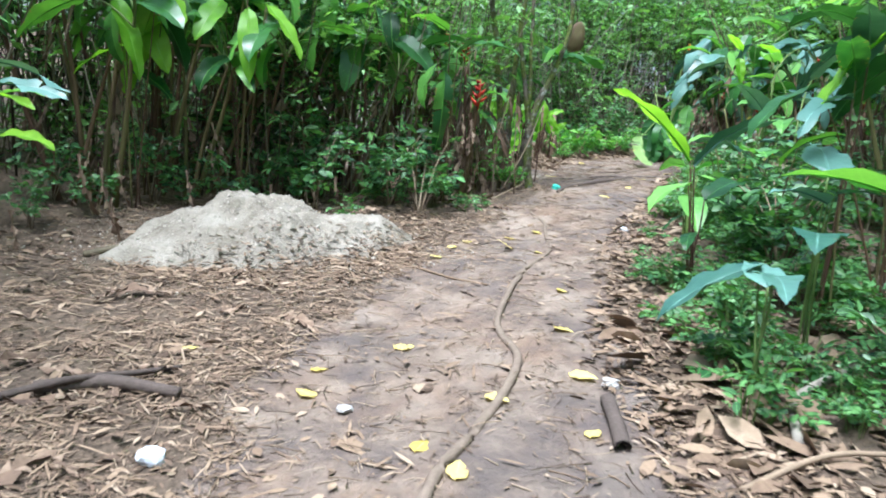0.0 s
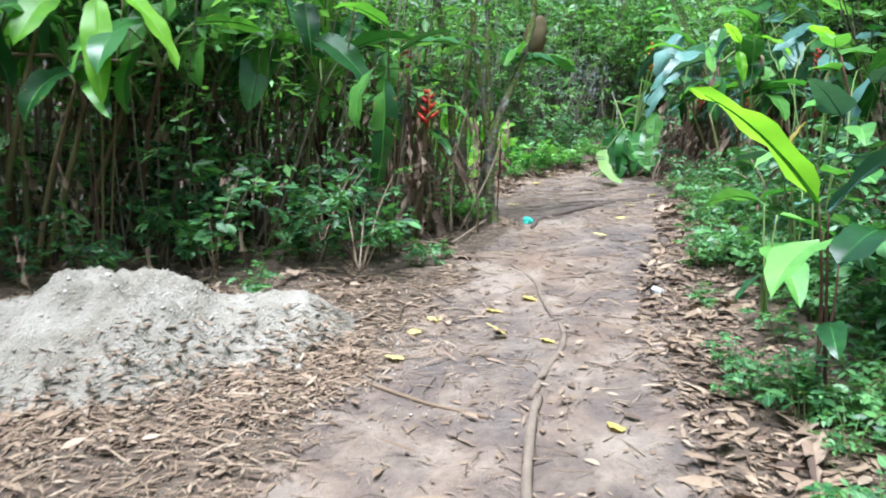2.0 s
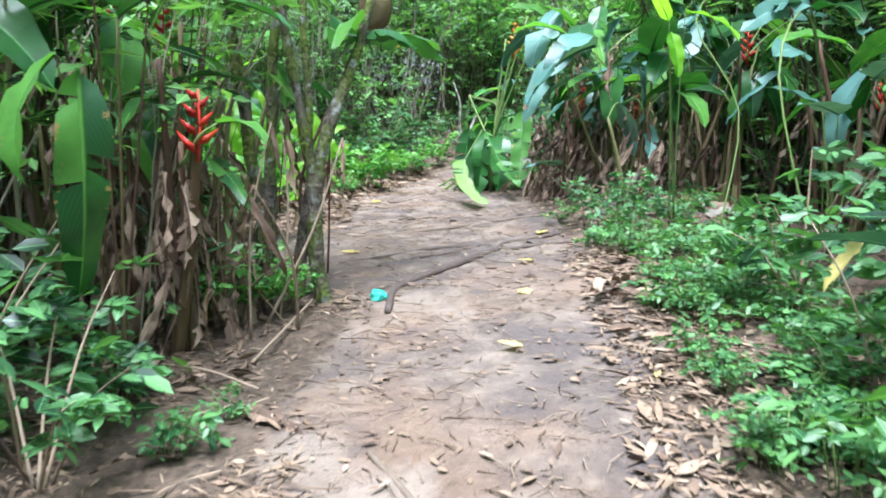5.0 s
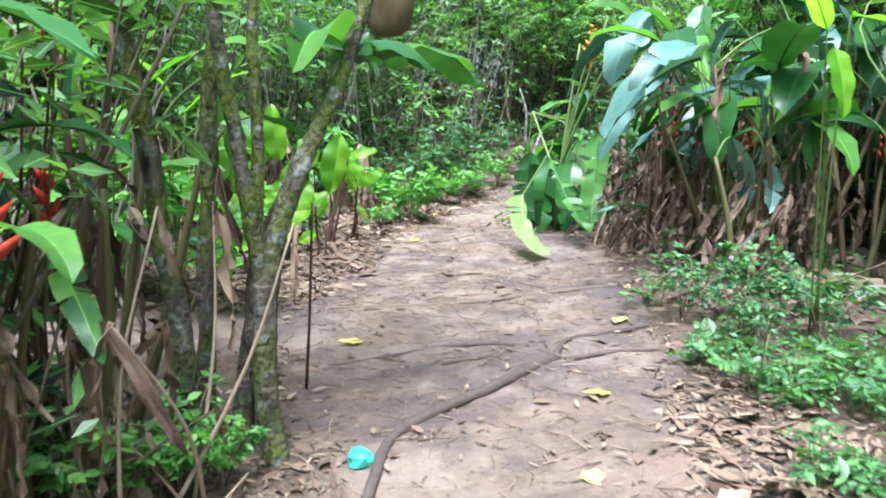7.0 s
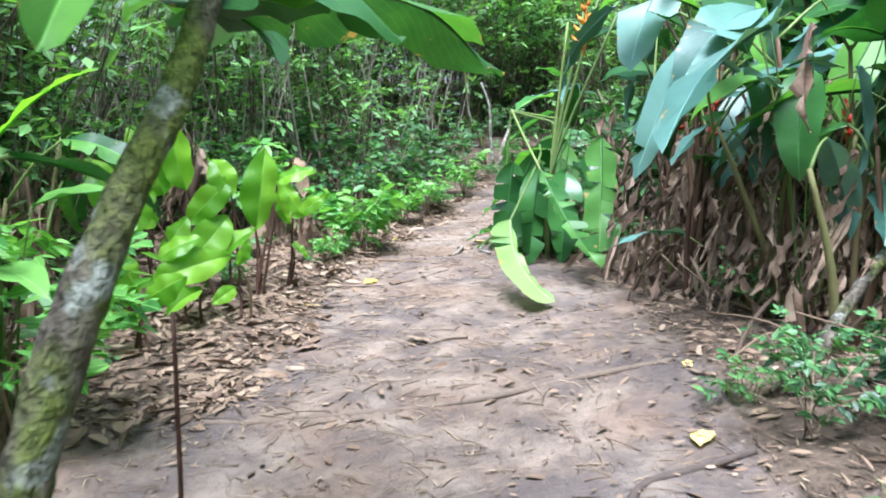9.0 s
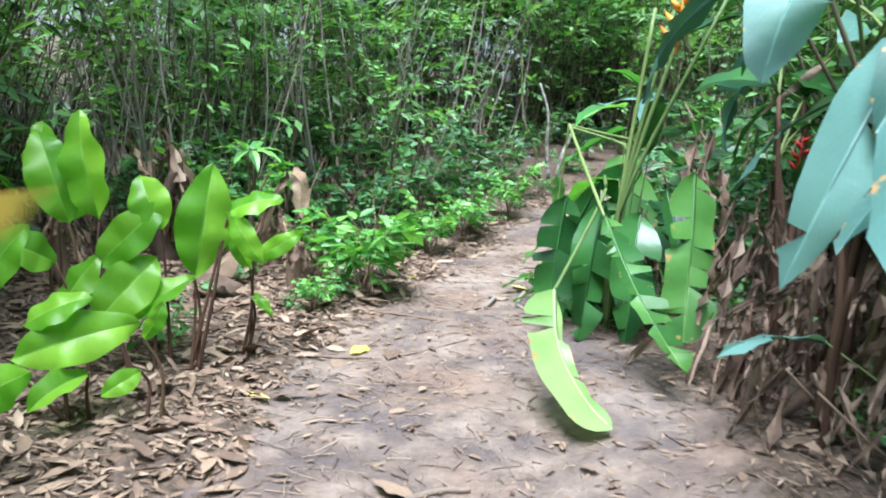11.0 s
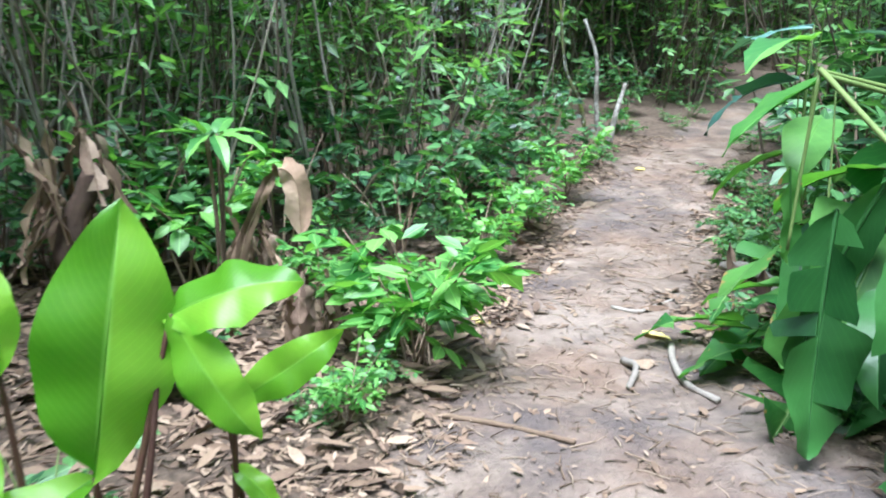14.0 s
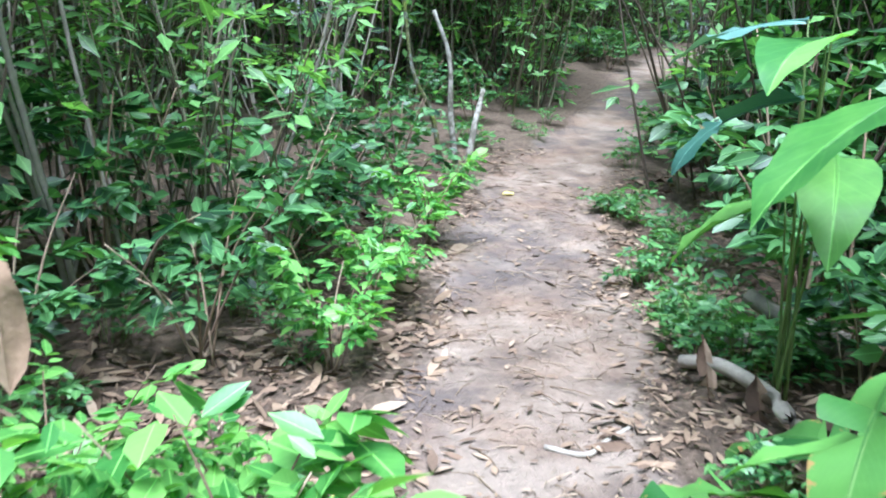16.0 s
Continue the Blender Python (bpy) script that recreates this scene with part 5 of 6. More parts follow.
def bent_banana():
    """A clump whose stalks have been cut and bent, with torn leaves hanging over the path."""
    at = on_ground(4.38, 15.8)
    root = thing("bent_heliconia", at, "broken heliconia with bent green stalks and torn hanging leaves", "plant")
    rng = random.Random(7)

    def stalk(pts, r0=0.014, r1=0.008):
        S = Shape()
        tube(S, bend([Vector(p) - at for p in pts], 5), r0, r1, 6)
        return part("stalk", S.mesh("stalk", M_GREENSTEM), root)

    for top, r in [((4.55, 15.75, 2.9), .02), ((4.68, 15.7, 3.1), .02), ((4.45, 15.85, 2.8), .018), ((4.8, 15.6, 2.9), .018)]:
        stalk([(4.36, 15.8, .6), (4.34, 15.8, 1.5), top], r, 0.012)
    stalk([(4.36, 15.8, 1.1), (4.39, 15.85, 1.85), (4.3, 15.95, 1.98)])
    stalk([(4.65, 16.22, 1.96), (4.36, 16.2, 2.0), (4.08, 16.15, 2.04)], 0.012, 0.009)
    stalk([(4.6, 16.0, 1.9), (4.34, 16.08, 1.97), (4.08, 16.15, 2.03)], 0.011, 0.009)
    stalk([(4.08, 16.15, 2.045), (4.04, 15.7, 1.81), (3.98, 15.17, 1.57)], 0.011, 0.010)
    stalk([(4.2, 15.75, 1.75), (4.07, 15.43, 1.66), (3.72, 14.96, 1.34), (3.6, 14.82, 1.22)], 0.011, 0.009)
    stalk([(4.08, 16.15, 2.04), (4.07, 16.16, 1.7), (4.05, 16.15, 1.4)], 0.008, 0.006)

    def hanging(line, ratio, length, material, tears, seed, label, halves=(1.0, 1.0)):
        form = "paddle" if material in (M_DARK, M_PADDLE) else "strap"
        S = Shape()
        o = Vector(line[0])
        pts = [Vector(p) - o for p in line]
        blade(S, random.Random(seed), length, ratio, line=pts, n=24, tears=tears, fold=0.15, wave=0.02 if material == M_PALE else 0.03, ragged=0.04, curl=0 if material == M_PALE else .12, form=form, halves=halves)
        part("leaf", S.mesh("leaf", material), root, Matrix.Translation(o - at), label)

    hanging([(3.6, 14.82, 1.23), (3.575, 14.7, 1.12), (3.56, 14.6, 1.04), (3.57, 14.45, .94), (3.62, 14.27, .83), (3.68, 14.12, .77)], 0.3, 1.0, M_PALE, 2, 1, "pale yellow-green torn hanging leaf", (1.15, .3))
    hanging([(3.98, 15.17, 1.58), (4.0, 14.98, 1.42), (4.03, 14.79, 1.26), (4.08, 14.58, 1.09), (4.14, 14.37, .94)], 0.26, 0.95, M_TORN, 9, 2, "green leaf torn into strips", (.55, 1.0))
    hanging([(4.42, 15.05, 1.86), (4.37, 14.9, 1.55), (4.33, 14.8, 1.28), (4.28, 14.68, 1.0)], 0.3, 0.95, M_TORN, 4, 3, "green drooping leaf")
    hanging([(4.02, 15.9, 1.6), (3.98, 15.85, 1.3), (3.95, 15.8, 1.0), (3.93, 15.75, .78)], 0.4, 0.8, M_DARK, 3, 4, "dark green drooping leaf")
    hanging([(4.25, 15.95, 1.7), (4.15, 16.0, 1.4), (4.1, 16.05, 1.1), (4.08, 16.05, .85)], 0.23, 0.85, M_DARK, 1, 8, "dark green drooping leaf")
    hanging([(4.4, 15.6, 1.55), (4.32, 15.45, 1.3), (4.28, 15.35, 1.05), (4.25, 15.3, .8)], 0.4, 0.8, M_DARK, 2, 9, "dark green drooping leaf")
    hanging([(4.6, 15.7, 1.7), (4.62, 15.5, 1.4), (4.6, 15.35, 1.1), (4.58, 15.3, .85)], 0.23, 0.9, M_DARK, 1, 10, "dark green drooping leaf")
    hanging([(4.2, 15.7, 1.6), (4.12, 15.6, 1.3), (4.08, 15.55, 1.0), (4.05, 15.5, .75)], 0.36, 0.85, M_DARK, 3, 5, "dark green drooping leaf")
    hanging([(4.05, 16.2, 1.7), (4.08, 16.2, 1.52), (4.1, 16.2, 1.33)], 0.25, 0.42, M_TORN, 2, 6, "pale yellow-green torn hanging leaf")
    hanging([(4.76, 16.4, 1.59), (4.5, 16.28, 1.31), (4.32, 16.15, 1.0), (4.16, 16.02, .76)], 0.32, 1.0, M_TORN, 3, 11, "broad green leaf drooping to the ground")
    hanging([(4.6, 16.7, 1.4), (4.48, 16.55, 1.05), (4.42, 16.4, .8)], 0.38, 0.7, M_DARK, 1, 12, "broad dark green leaf drooping to the ground")
    hanging([(4.72, 16.35, 1.78), (4.48, 16.22, 1.36), (4.2, 16.08, .98), (3.96, 15.98, .72)], .42, 1.3, M_TORN, 6, 14, "broad dark green torn leaf drooping to the ground")
    hanging([(4.85, 16.0, 1.5), (4.6, 16.0, 1.2), (4.38, 15.98, .95), (4.2, 15.9, .75)], .45, 1.0, M_DARK, 5, 15, "broad dark green torn leaf drooping to the ground")
    for i in range(10):
        a = rng.uniform(0, 6.28)
        part("dead_leaf", rng.choice(DEAD), root, aim((0.25 + rng.uniform(-.1, .4), rng.uniform(-.4, .2), rng.uniform(0.5, 1.5)), (math.cos(a) * .3, math.sin(a) * .3, -1), rng.uniform(.4, .8), rng.uniform(-2, 2)))
    part("flower", ORANGE_FLOWERS[0], root, Matrix.Translation(Vector((4.42, 15.45, 2.5)) - at) @ Matrix.Scale(1.3, 4))


bent_banana()
for x, y, dx, dy, ln, z in [(4.55, 16.95, -.8, .5, .6, .08), (4.7, 16.8, -1, -.2, .65, .1), (4.6, 16.45, -.9, .4, .7, .12), (4.3, 16.35, -.3, -1, .6, .08), (4.8, 16.7, -.2, 1, .8, .2), (4.45, 16.5, -.7, .9, .55, .16)]:
    rng2 = random.Random(int(x * 100 + y * 10))
    single("cut_leaf", rng2.choice(TORN), aim(on_ground(x, y, z), (dx, dy, .12), ln, rng2.uniform(-.4, .4)), "large cut green leaf lying on the ground", "leaf", "cut leaves on the ground")
broad_plant(g(4.75, 16.75), [((4.6, 16.75, 1.3), (3.95, 16.45, 1.05), TORN, .2), ((4.6, 16.6, 1.2), (4.15, 16.2, .9), TORN, .2), ((4.5, 16.55, 1.45), (4.2, 16.35, .95), DARK, .4), ((4.7, 16.6, 1.4), (4.9, 16.1, 1.1), TORN, 0), ((4.9, 17.07, 2.04), (4.42, 17.13, 1.62), BROAD, .2)], "leafy plant with big toothed green leaves")
broad_plant(g(4.75, 16.4), [((4.6, 16.5, 1.0), (4.3, 16.7, .92), TORN, .1), ((4.6, 16.6, 1.1), (4.3, 17.0, .95), BROAD, .1)], "low plant with broad bright green leaves beside the path")
broad_plant(g(4.55, 16.05), [((4.4, 16.0, 1.3), (4.1, 15.75, 1.0), DARK, .3), ((4.45, 15.9, 1.2), (4.3, 15.5, .9), PADDLE, .2), ((4.5, 16.1, 1.5), (4.2, 16.3, 1.2), DARK, .2), ((4.6, 15.9, 1.6), (4.75, 15.4, 1.35), DARK, 0), ((4.5, 16.2, 1.7), (4.3, 16.6, 1.5), PADDLE, 0), ((4.65, 16.1, 1.9), (4.5, 15.8, 2.3), DARK, .2), ((4.6, 16.2, 2.1), (4.9, 16.5, 2.3), BLUE, .2)], "dark green broadleaf plant behind broken stalks")
broad_plant(g(5.2, 17.6), [((5.05, 17.5, 2.2), (4.55, 17.3, 2.05), BROAD, .1), ((5.1, 17.6, 2.0), (4.7, 17.9, 1.75), BLUE, .2), ((5.2, 17.6, 2.4), (4.8, 17.4, 2.5), BROAD, 0), ((5.2, 17.5, 1.8), (4.85, 17.2, 1.5), BROAD, 0), ((5.3, 17.8, 2.3), (5.1, 18.3, 2.1), BLUE, 0), ((5.2, 17.7, 1.6), (4.9, 18.0, 1.3), BROAD, 0)], "tall leafy plant with big teal-green leaves")

# ---- young bright plants and dead stumps on the left ----
rng = random.Random(51)


def shoot(x, y, leaves):
    """A young plant: each leaf, on a stem of its own, is (base, tip, width)."""
    at = on_ground(x, y)
    root = thing("young_shoot", at, "young plant with broad bright green paddle leaves on brown stems", "plant", "young shoots")
    for k, (base, tip, width) in enumerate(leaves):
        b, t = Vector(base) - at, Vector(tip) - at
        foot = Vector((rng.gauss(0, .035), rng.gauss(0, .035), -.04))
        S = Shape()
        tube(S, bend([foot, foot.lerp(b, .55) + Vector((rng.gauss(0, .02), rng.gauss(0, .02), .03)), b], 6), .012, .006, 6)
        st = part("stem", S.mesh("stem", M_BROWNSTEM), root)
        way = t - b
        S = Shape()
        blade(S, rng, way.length, width / way.length, droop=rng.uniform(.4, 1.2), fold=rng.uniform(.2, .6), form="shoot", n=18, wave=.05, curl=rng.uniform(.15, .6), spine=.005)
        part("leaf", S.mesh("leaf", M_YOUNG), st, aim(b, way.normalized() + Vector((0, 0, .18)), 1.05, rng.uniform(-.5, .5), up=(rng.uniform(-.3, .3), -.8, .6)))
    return root


shoot(1.82, 15.3, [((1.79, 15.4, 1.1), (1.89, 15.28, 1.68), .31), ((1.94, 15.42, 1.45), (2.2, 15.3, 1.58), .17), ((1.96, 15.4, 1.47), (2.09, 15.25, 1.2), .13), ((1.79, 15.4, 1.1), (1.5, 15.25, .9), .18)])
shoot(1.66, 15.33, [((1.62, 15.4, 1.35), (1.47, 15.35, 1.62), .24), ((1.6, 15.4, 1.2), (1.36, 15.2, .86), .27)])
shoot(1.5, 15.2, [((1.3, 15.4, 1.14), (1.64, 15.3, 1.45), .22), ((1.31, 15.4, 1.2), (1.13, 15.3, .9), .2)])
shoot(1.25, 15.35, [((1.3, 15.45, 1.38), (1.12, 15.4, 1.9), .28), ((1.14, 15.5, 1.34), (.98, 15.4, 1.84), .26), ((1.1, 15.4, 1.15), (.9, 15.2, 1.27), .22)])
shoot(2.08, 15.7, [((2.09, 15.65, 1.15), (2.36, 15.55, 1.3), .12), ((2.07, 15.68, 1.1), (1.95, 15.5, 1.28), .1), ((2.08, 15.7, .95), (2.2, 15.6, .85), .08)])
shoot(1.35, 14.72, [((1.08, 14.7, .86), (1.62, 14.65, 1.0), .27), ((1.12, 14.75, 1.0), (1.38, 14.7, 1.16), .18), ((1.4, 14.7, .8), (1.2, 14.5, .72), .16)])
shoot(1.63, 14.75, [((1.63, 14.75, .95), (1.74, 14.7, 1.1), .1), ((1.62, 14.74, .8), (1.5, 14.6, .72), .12)])
shoot(.9, 14.9, [((.9, 14.9, 1.2), (.72, 14.8, 1.65), .26), ((.88, 14.9, 1.1), (1.1, 14.75, 1.4), .22), ((.9, 14.9, 1.0), (.6, 14.7, 1.05), .2)])
shoot(1.0, 15.8, [((1.0, 15.8, 1.4), (.86, 15.75, 1.85), .25), ((1.02, 15.8, 1.3), (1.25, 15.7, 1.6), .22)])
shoot(1.05, 14.2, [((1.05, 14.2, .9), (.9, 14.1, 1.2), .2), ((1.07, 14.2, .85), (1.3, 14.05, .98), .18), ((1.05, 14.2, .75), (.8, 14.05, .72), .17)])


def dead_stump(x, y, h, r, label, seed):
    """A rotten stalk wrapped in torn sheaths, some standing up as shards, some hanging."""
    at = on_ground(x, y)
    rng = random.Random(seed)
    root = thing("dead_stump", at, label, "stump", "dead stumps")
    S = Shape()
    tube(S, bend([(0, 0, -.05), (rng.uniform(-.06, .06), 0, h * .4), (rng.uniform(-.12, .12), rng.uniform(-.05, .05), h * .75)], 5), r, r * .45, 9, .35, rng)
    part("stem", S.mesh("stem", M_DEAD), root)
    for i in range(9):
        a = rng.uniform(0, 6.28)
        part("sheath", rng.choice(DRY), root, aim((math.cos(a) * r * .7, math.sin(a) * r * .7, h * rng.uniform(.0, .45)), (math.cos(a) * .2, math.sin(a) * .2, 1), rng.uniform(.45, .8) * h, rng.uniform(-3, 3)))
    for i in range(14):
        a = rng.uniform(0, 6.28)
        part("dead_leaf", rng.choice(DEAD if i % 2 else DRY), root, aim((math.cos(a) * r, math.sin(a) * r, h * rng.uniform(.45, 1)), (math.cos(a) * .6, math.sin(a) * .6, -1), rng.uniform(.4, .75) * h, rng.uniform(-2, 2)))


dead_stump(1.31, 18.2, 1.05, .1, "broken dead heliconia stump with peeling brown sheaths", 1)
dead_stump(2.2, 18.15, .6, .05, "broken dead stalk with a folded brown leaf", 2)
folded = thing("folded_leaf_stalk", on_ground(2.1, 18.05), "dry stalk snapped over with a folded brown leaf", "stump", "dead stumps")
for nm, line, ratio in (("stalk_sheath", [(2.08, 18.05, .58), (2.14, 18.03, 1.0), (2.24, 18.0, 1.28), (2.31, 18.0, 1.42)], .11), ("leaf", [(2.29, 18.0, 1.42), (2.36, 17.99, 1.42), (2.42, 17.98, 1.33), (2.44, 17.98, 1.05)], .42)):
    S = Shape()
    o = Vector(line[0])
    blade(S, random.Random(9), .85 if nm != "leaf" else .5, ratio, line=[Vector(p) - o for p in line], n=12, fold=.7, curl=.5, wave=.05, ragged=.25, form="strap")
    part(nm, S.mesh(nm, M_DRY), folded, Matrix.Translation(o - folded.location))
dead_stump(2.42, 17.35, .5, .08, "short rotten stump with drooping dead leaves", 3)
dead_stump(.7, 17.3, .8, .06, "broken dead stalk with hanging brown leaves", 4)
for x, y, sc, k in [(2.55, 17.75, .72, 2), (3.02, 17.7, .55, 1), (2.5, 16.6, .4, 1), (3.75, 18.85, .75, 1), (4.25, 19.6, .75, 2), (5.0, 20.5, .8, 1), (1.9, 18.6, 1.25, 2), (-.4, 13.5, 1.6, 1), (-.9, 14.3, 1.7, 2)]:
    shrub("leafy_shrub", BRIGHT[k], on_ground(x, y), sc, x * 7, "leafy shrub with bright green pointed leaves beside the path", "shrub", "leafy shrubs beside the path")
for x, y, sc, k in [(6.0, 17.9, 1.4, 0), (6.6, 18.7, 1.5, 1), (5.5, 16.9, 1.2, 2), (6.1, 17.1, 1.7, 3), (7.3, 19.4, 1.6, 4), (7.8, 20.3, 1.7, 0), (5.8, 16.2, 1.6, 1), (5.6, 17.5, .7, 3),
                    (2.2, 4.9, .5, 0), (2.4, 5.6, .7, 1), (2.0, 3.6, .35, 2), (2.4, 3.3, .4, 3), (2.6, 4.2, .6, 4), (2.7, 6.2, .9, 2), (2.8, 7.6, .8, 3), (3.2, 8.6, .9, 1), (3.2, 19.1, .9, 1), (2.4, 19.2, 1.0, 2), (3.8, 20.0, 1.1, 3), (2.9, 19.9, 1.2, 4), (1.4, 19.2, 1.1, 1), (4.5, 20.9, 1.0, 0), (5.3, 21.7, .9, 3), (2.2, 20.3, 1.4, 0)]:
    shrub("undergrowth_bush", BUSHES[k], on_ground(x, y), sc, x * 7, "leafy green undergrowth bush on the forest floor", "bush", "undergrowth bushes")
for pts, r in (([(6.12, 22.0, 1.15), (6.2, 22.05, 1.5), (6.38, 22.25, 1.82)], .036), ([(6.05, 22.1, 1.15), (6.0, 22.15, 1.6), (5.98, 22.2, 2.1), (5.85, 22.3, 2.5)], .03), ([(5.95, 22.2, 1.15), (5.85, 22.25, 1.6), (5.66, 22.3, 2.0), (5.6, 22.5, 2.9)], .026)):
    S = Shape()
    o = Vector(pts[0])
    tube(S, bend([Vector(p) - o for p in pts], 5), r, r * .6, 8, .12, random.Random(3))
    single("pale_trunk", S.mesh("pale_trunk", M_LICHEN if r > .027 else M_MOSS), Matrix.Translation(o), "slender grey trunk with pale lichen beside the path", "tree", "pale trunks beside the path")

# dead sheaths on the ground, a red-flowered stem, dead clumps and a bright bush past the side path
for pts, label in (([(1.62, 17.0, .74), (1.8, 17.02, .76), (2.0, 16.95, .7)], "dry folded brown sheath lying under young shoots"), ([(1.66, 16.9, .66), (1.82, 17.1, .8), (1.98, 17.3, .92)], "dry folded brown sheath lying under young shoots"),
                   ([(4.42, 12.25, .9), (4.75, 12.15, 1.02), (5.1, 12.0, 1.08)], "pale dry heliconia sheath lying on the bank"), ([(4.7, 12.05, .92), (5.05, 12.0, 1.0), (5.35, 11.9, 1.02)], "pale dry heliconia sheath lying on the bank")):
    o = Vector(pts[0])
    S = Shape()
    blade(S, random.Random(len(label)), .8, .26, line=[Vector(p) - o for p in pts], n=14, fold=-.5, curl=.3, wave=.04, ragged=.3, form="strap")
    single("dry_sheath", S.mesh("dry_sheath", M_PALEBARK if "pale" in label else M_LITTER), Matrix.Translation(o), label, "leaf", "dry sheaths on the ground")
rng = random.Random(91)
root = thing("red_flowered_heliconia", on_ground(.3, 9.75), "heliconia with a thick brown sheathed stem and red flower", "plant")
for k, (top, r) in enumerate((((.1, -.25, 1.15), .04), ((-.08, -.1, 1.5), .03), ((.02, .1, 1.7), .026))):
    S = Shape()
    tube(S, bend([(0.05 * k, 0, -.05), Vector(top) * .5 + Vector((.02, .03, 0)), top], 6), r, r * .45, 9, .12, rng)
    part("stalk", S.mesh("stalk", M_STEM), root)
part("flower", RED_FLOWERS[0], root, Matrix.Translation((.1, -.26, 1.02)) @ Matrix.Rotation(.3, 4, "Z") @ Matrix.Scale(1.15, 4))
for k in range(26):
    a = rng.uniform(0, 6.283)
    part("dead_leaf", rng.choice(SHARD if k % 3 else DEAD), root, aim((math.cos(a) * .09, math.sin(a) * .09 - .05, rng.uniform(.2, 1.05)), (rng.gauss(0, .3), rng.gauss(0, .3), -1), rng.uniform(.2, .5), rng.uniform(-2, 2)))
for x, y in [(.3, 14.4), (-.5, 13.7), (.0, 15.4)]:
    heliconia(on_ground(x, y), 5, 1.1, .35, .5, rng, 0, dead=46, leaves_per=1, label="withered heliconia clump hung with dry brown leaves")
for x, y, sc, k in [(.65, 12.9, 1.25, 0), (.1, 13.2, 1.4, 2), (.82, 10.28, .5, 1), (.98, 10.3, .35, 0), (.55, 10.15, .6, 2)]:
    shrub("leafy_shrub", BRIGHT[k], on_ground(x, y), sc, x * 7, "leafy shrub with bright green pointed leaves beside the path", "shrub", "leafy shrubs beside the path")

for k in range(34):
    x, y = rng.uniform(4.7, 5.9), rng.uniform(17.7, 20.2)
    if clear_of_path(x, y, 0.03):
        grove("herb", rng.choice(HERBS), on_ground(x, y), rng.uniform(0.8, 1.3), rng.uniform(0, 6.28), "low green herb growing at the path edge", "herb", "herbs at the path edge", ("soft_stem", "foliage"))
top = Vector((2.0, 17.75, 1.62))
broad_plant(g(2.06, 17.8), [(top + Vector((math.cos(a) * .04, math.sin(a) * .04, 0)), top + Vector((math.cos(a) * r, math.sin(a) * r, dz)), BROAD, .1) for a, r, dz in ((.2, .26, .0), (1.1, .2, .08), (2.2, .24, .05), (3.3, .28, -.02), (4.2, .24, -.1), (5.0, .22, -.14), (5.7, .28, -.06), (3.8, .16, .1))], "sapling with a whorl of bright green leaves", M_TWIG)
BIGLEAF = shrub_meshes(360, 0.75, 0.45, 10, 6, 0.17, M_SHRUB2)
for x, y, sc in [(2.93, 17.18, .85)]:
    shrub("leafy_shrub", BIGLEAF, on_ground(x, y), sc, x * 5, "low shrub with large bright green leaves beside the path", "shrub", "leafy shrubs beside the path")

root = thing("dead_stalk_heap", on_ground(.62, 10.15), "heap of dry brown stalks and leaves round mossy trunks", "dead stalks")
for k in range(22):
    b = Vector((rng.uniform(-.45, .35), rng.uniform(-.4, .4), -.04))
    t = b + Vector((rng.gauss(0, .3), rng.gauss(0, .25), rng.uniform(.3, 1.3)))
    S = Shape()
    tube(S, bend([b, b.lerp(t, .5) + Vector((rng.gauss(0, .05), 0, .05)), t], 4), rng.uniform(.006, .014), .004, 5)
    part("dry_stalk", S.mesh("dry_stalk", M_TWIG), root)
    part("dead_leaf", rng.choice(SHARD if k % 2 else DRY), root, aim(t, (rng.gauss(0, .4), rng.gauss(0, .4), -1), rng.uniform(.25, .6), rng.uniform(-2, 2)))

# big leaf and dead nest over the path
root = thing("overhanging_heliconia", on_ground(1.1, 10.68), "heliconia with a broad leaf overhanging the mossy trees", "plant")
at = root.location.copy()
S = Shape()
tube(S, bend([(0, 0, -.05), Vector((1.08, 10.67, .85)) - at, Vector((1.07, 10.68, 1.3)) - at, Vector((1.3, 10.76, 1.86)) - at, Vector((1.44, 10.84, 2.2)) - at], 6), .013, .009, 7)
st = part("stalk", S.mesh("stalk", M_STEM), root)
for tip, ratio, m, seed in (((2.12, 11.05, 2.09), .4, M_PADDLE, 4), ((1.8, 10.72, 2.14), .5, M_DARK, 5), ((1.2, 10.52, 2.08), .6, M_PADDLE, 6), ((1.3, 11.3, 2.3), .4, M_PADDLE, 7), ((1.62, 11.55, 2.35), .4, M_DARK, 8)):
    way = Vector(tip) - Vector((1.44, 10.84, 2.2))
    side = Vector((way.x, way.y, 0)).normalized()
    S = Shape()
    blade(S, random.Random(seed), way.length, ratio, line=[(0, 0, 0), side * way.length * .3 + Vector((0, 0, .05)), side * way.length * .68 + Vector((0, 0, .04)), way], n=20, fold=-.3, wave=.035, tears=1, curl=.15)
    part("leaf", S.mesh("leaf", m), st, Matrix.Translation(Vector((1.44, 10.84, 2.2)) - at))


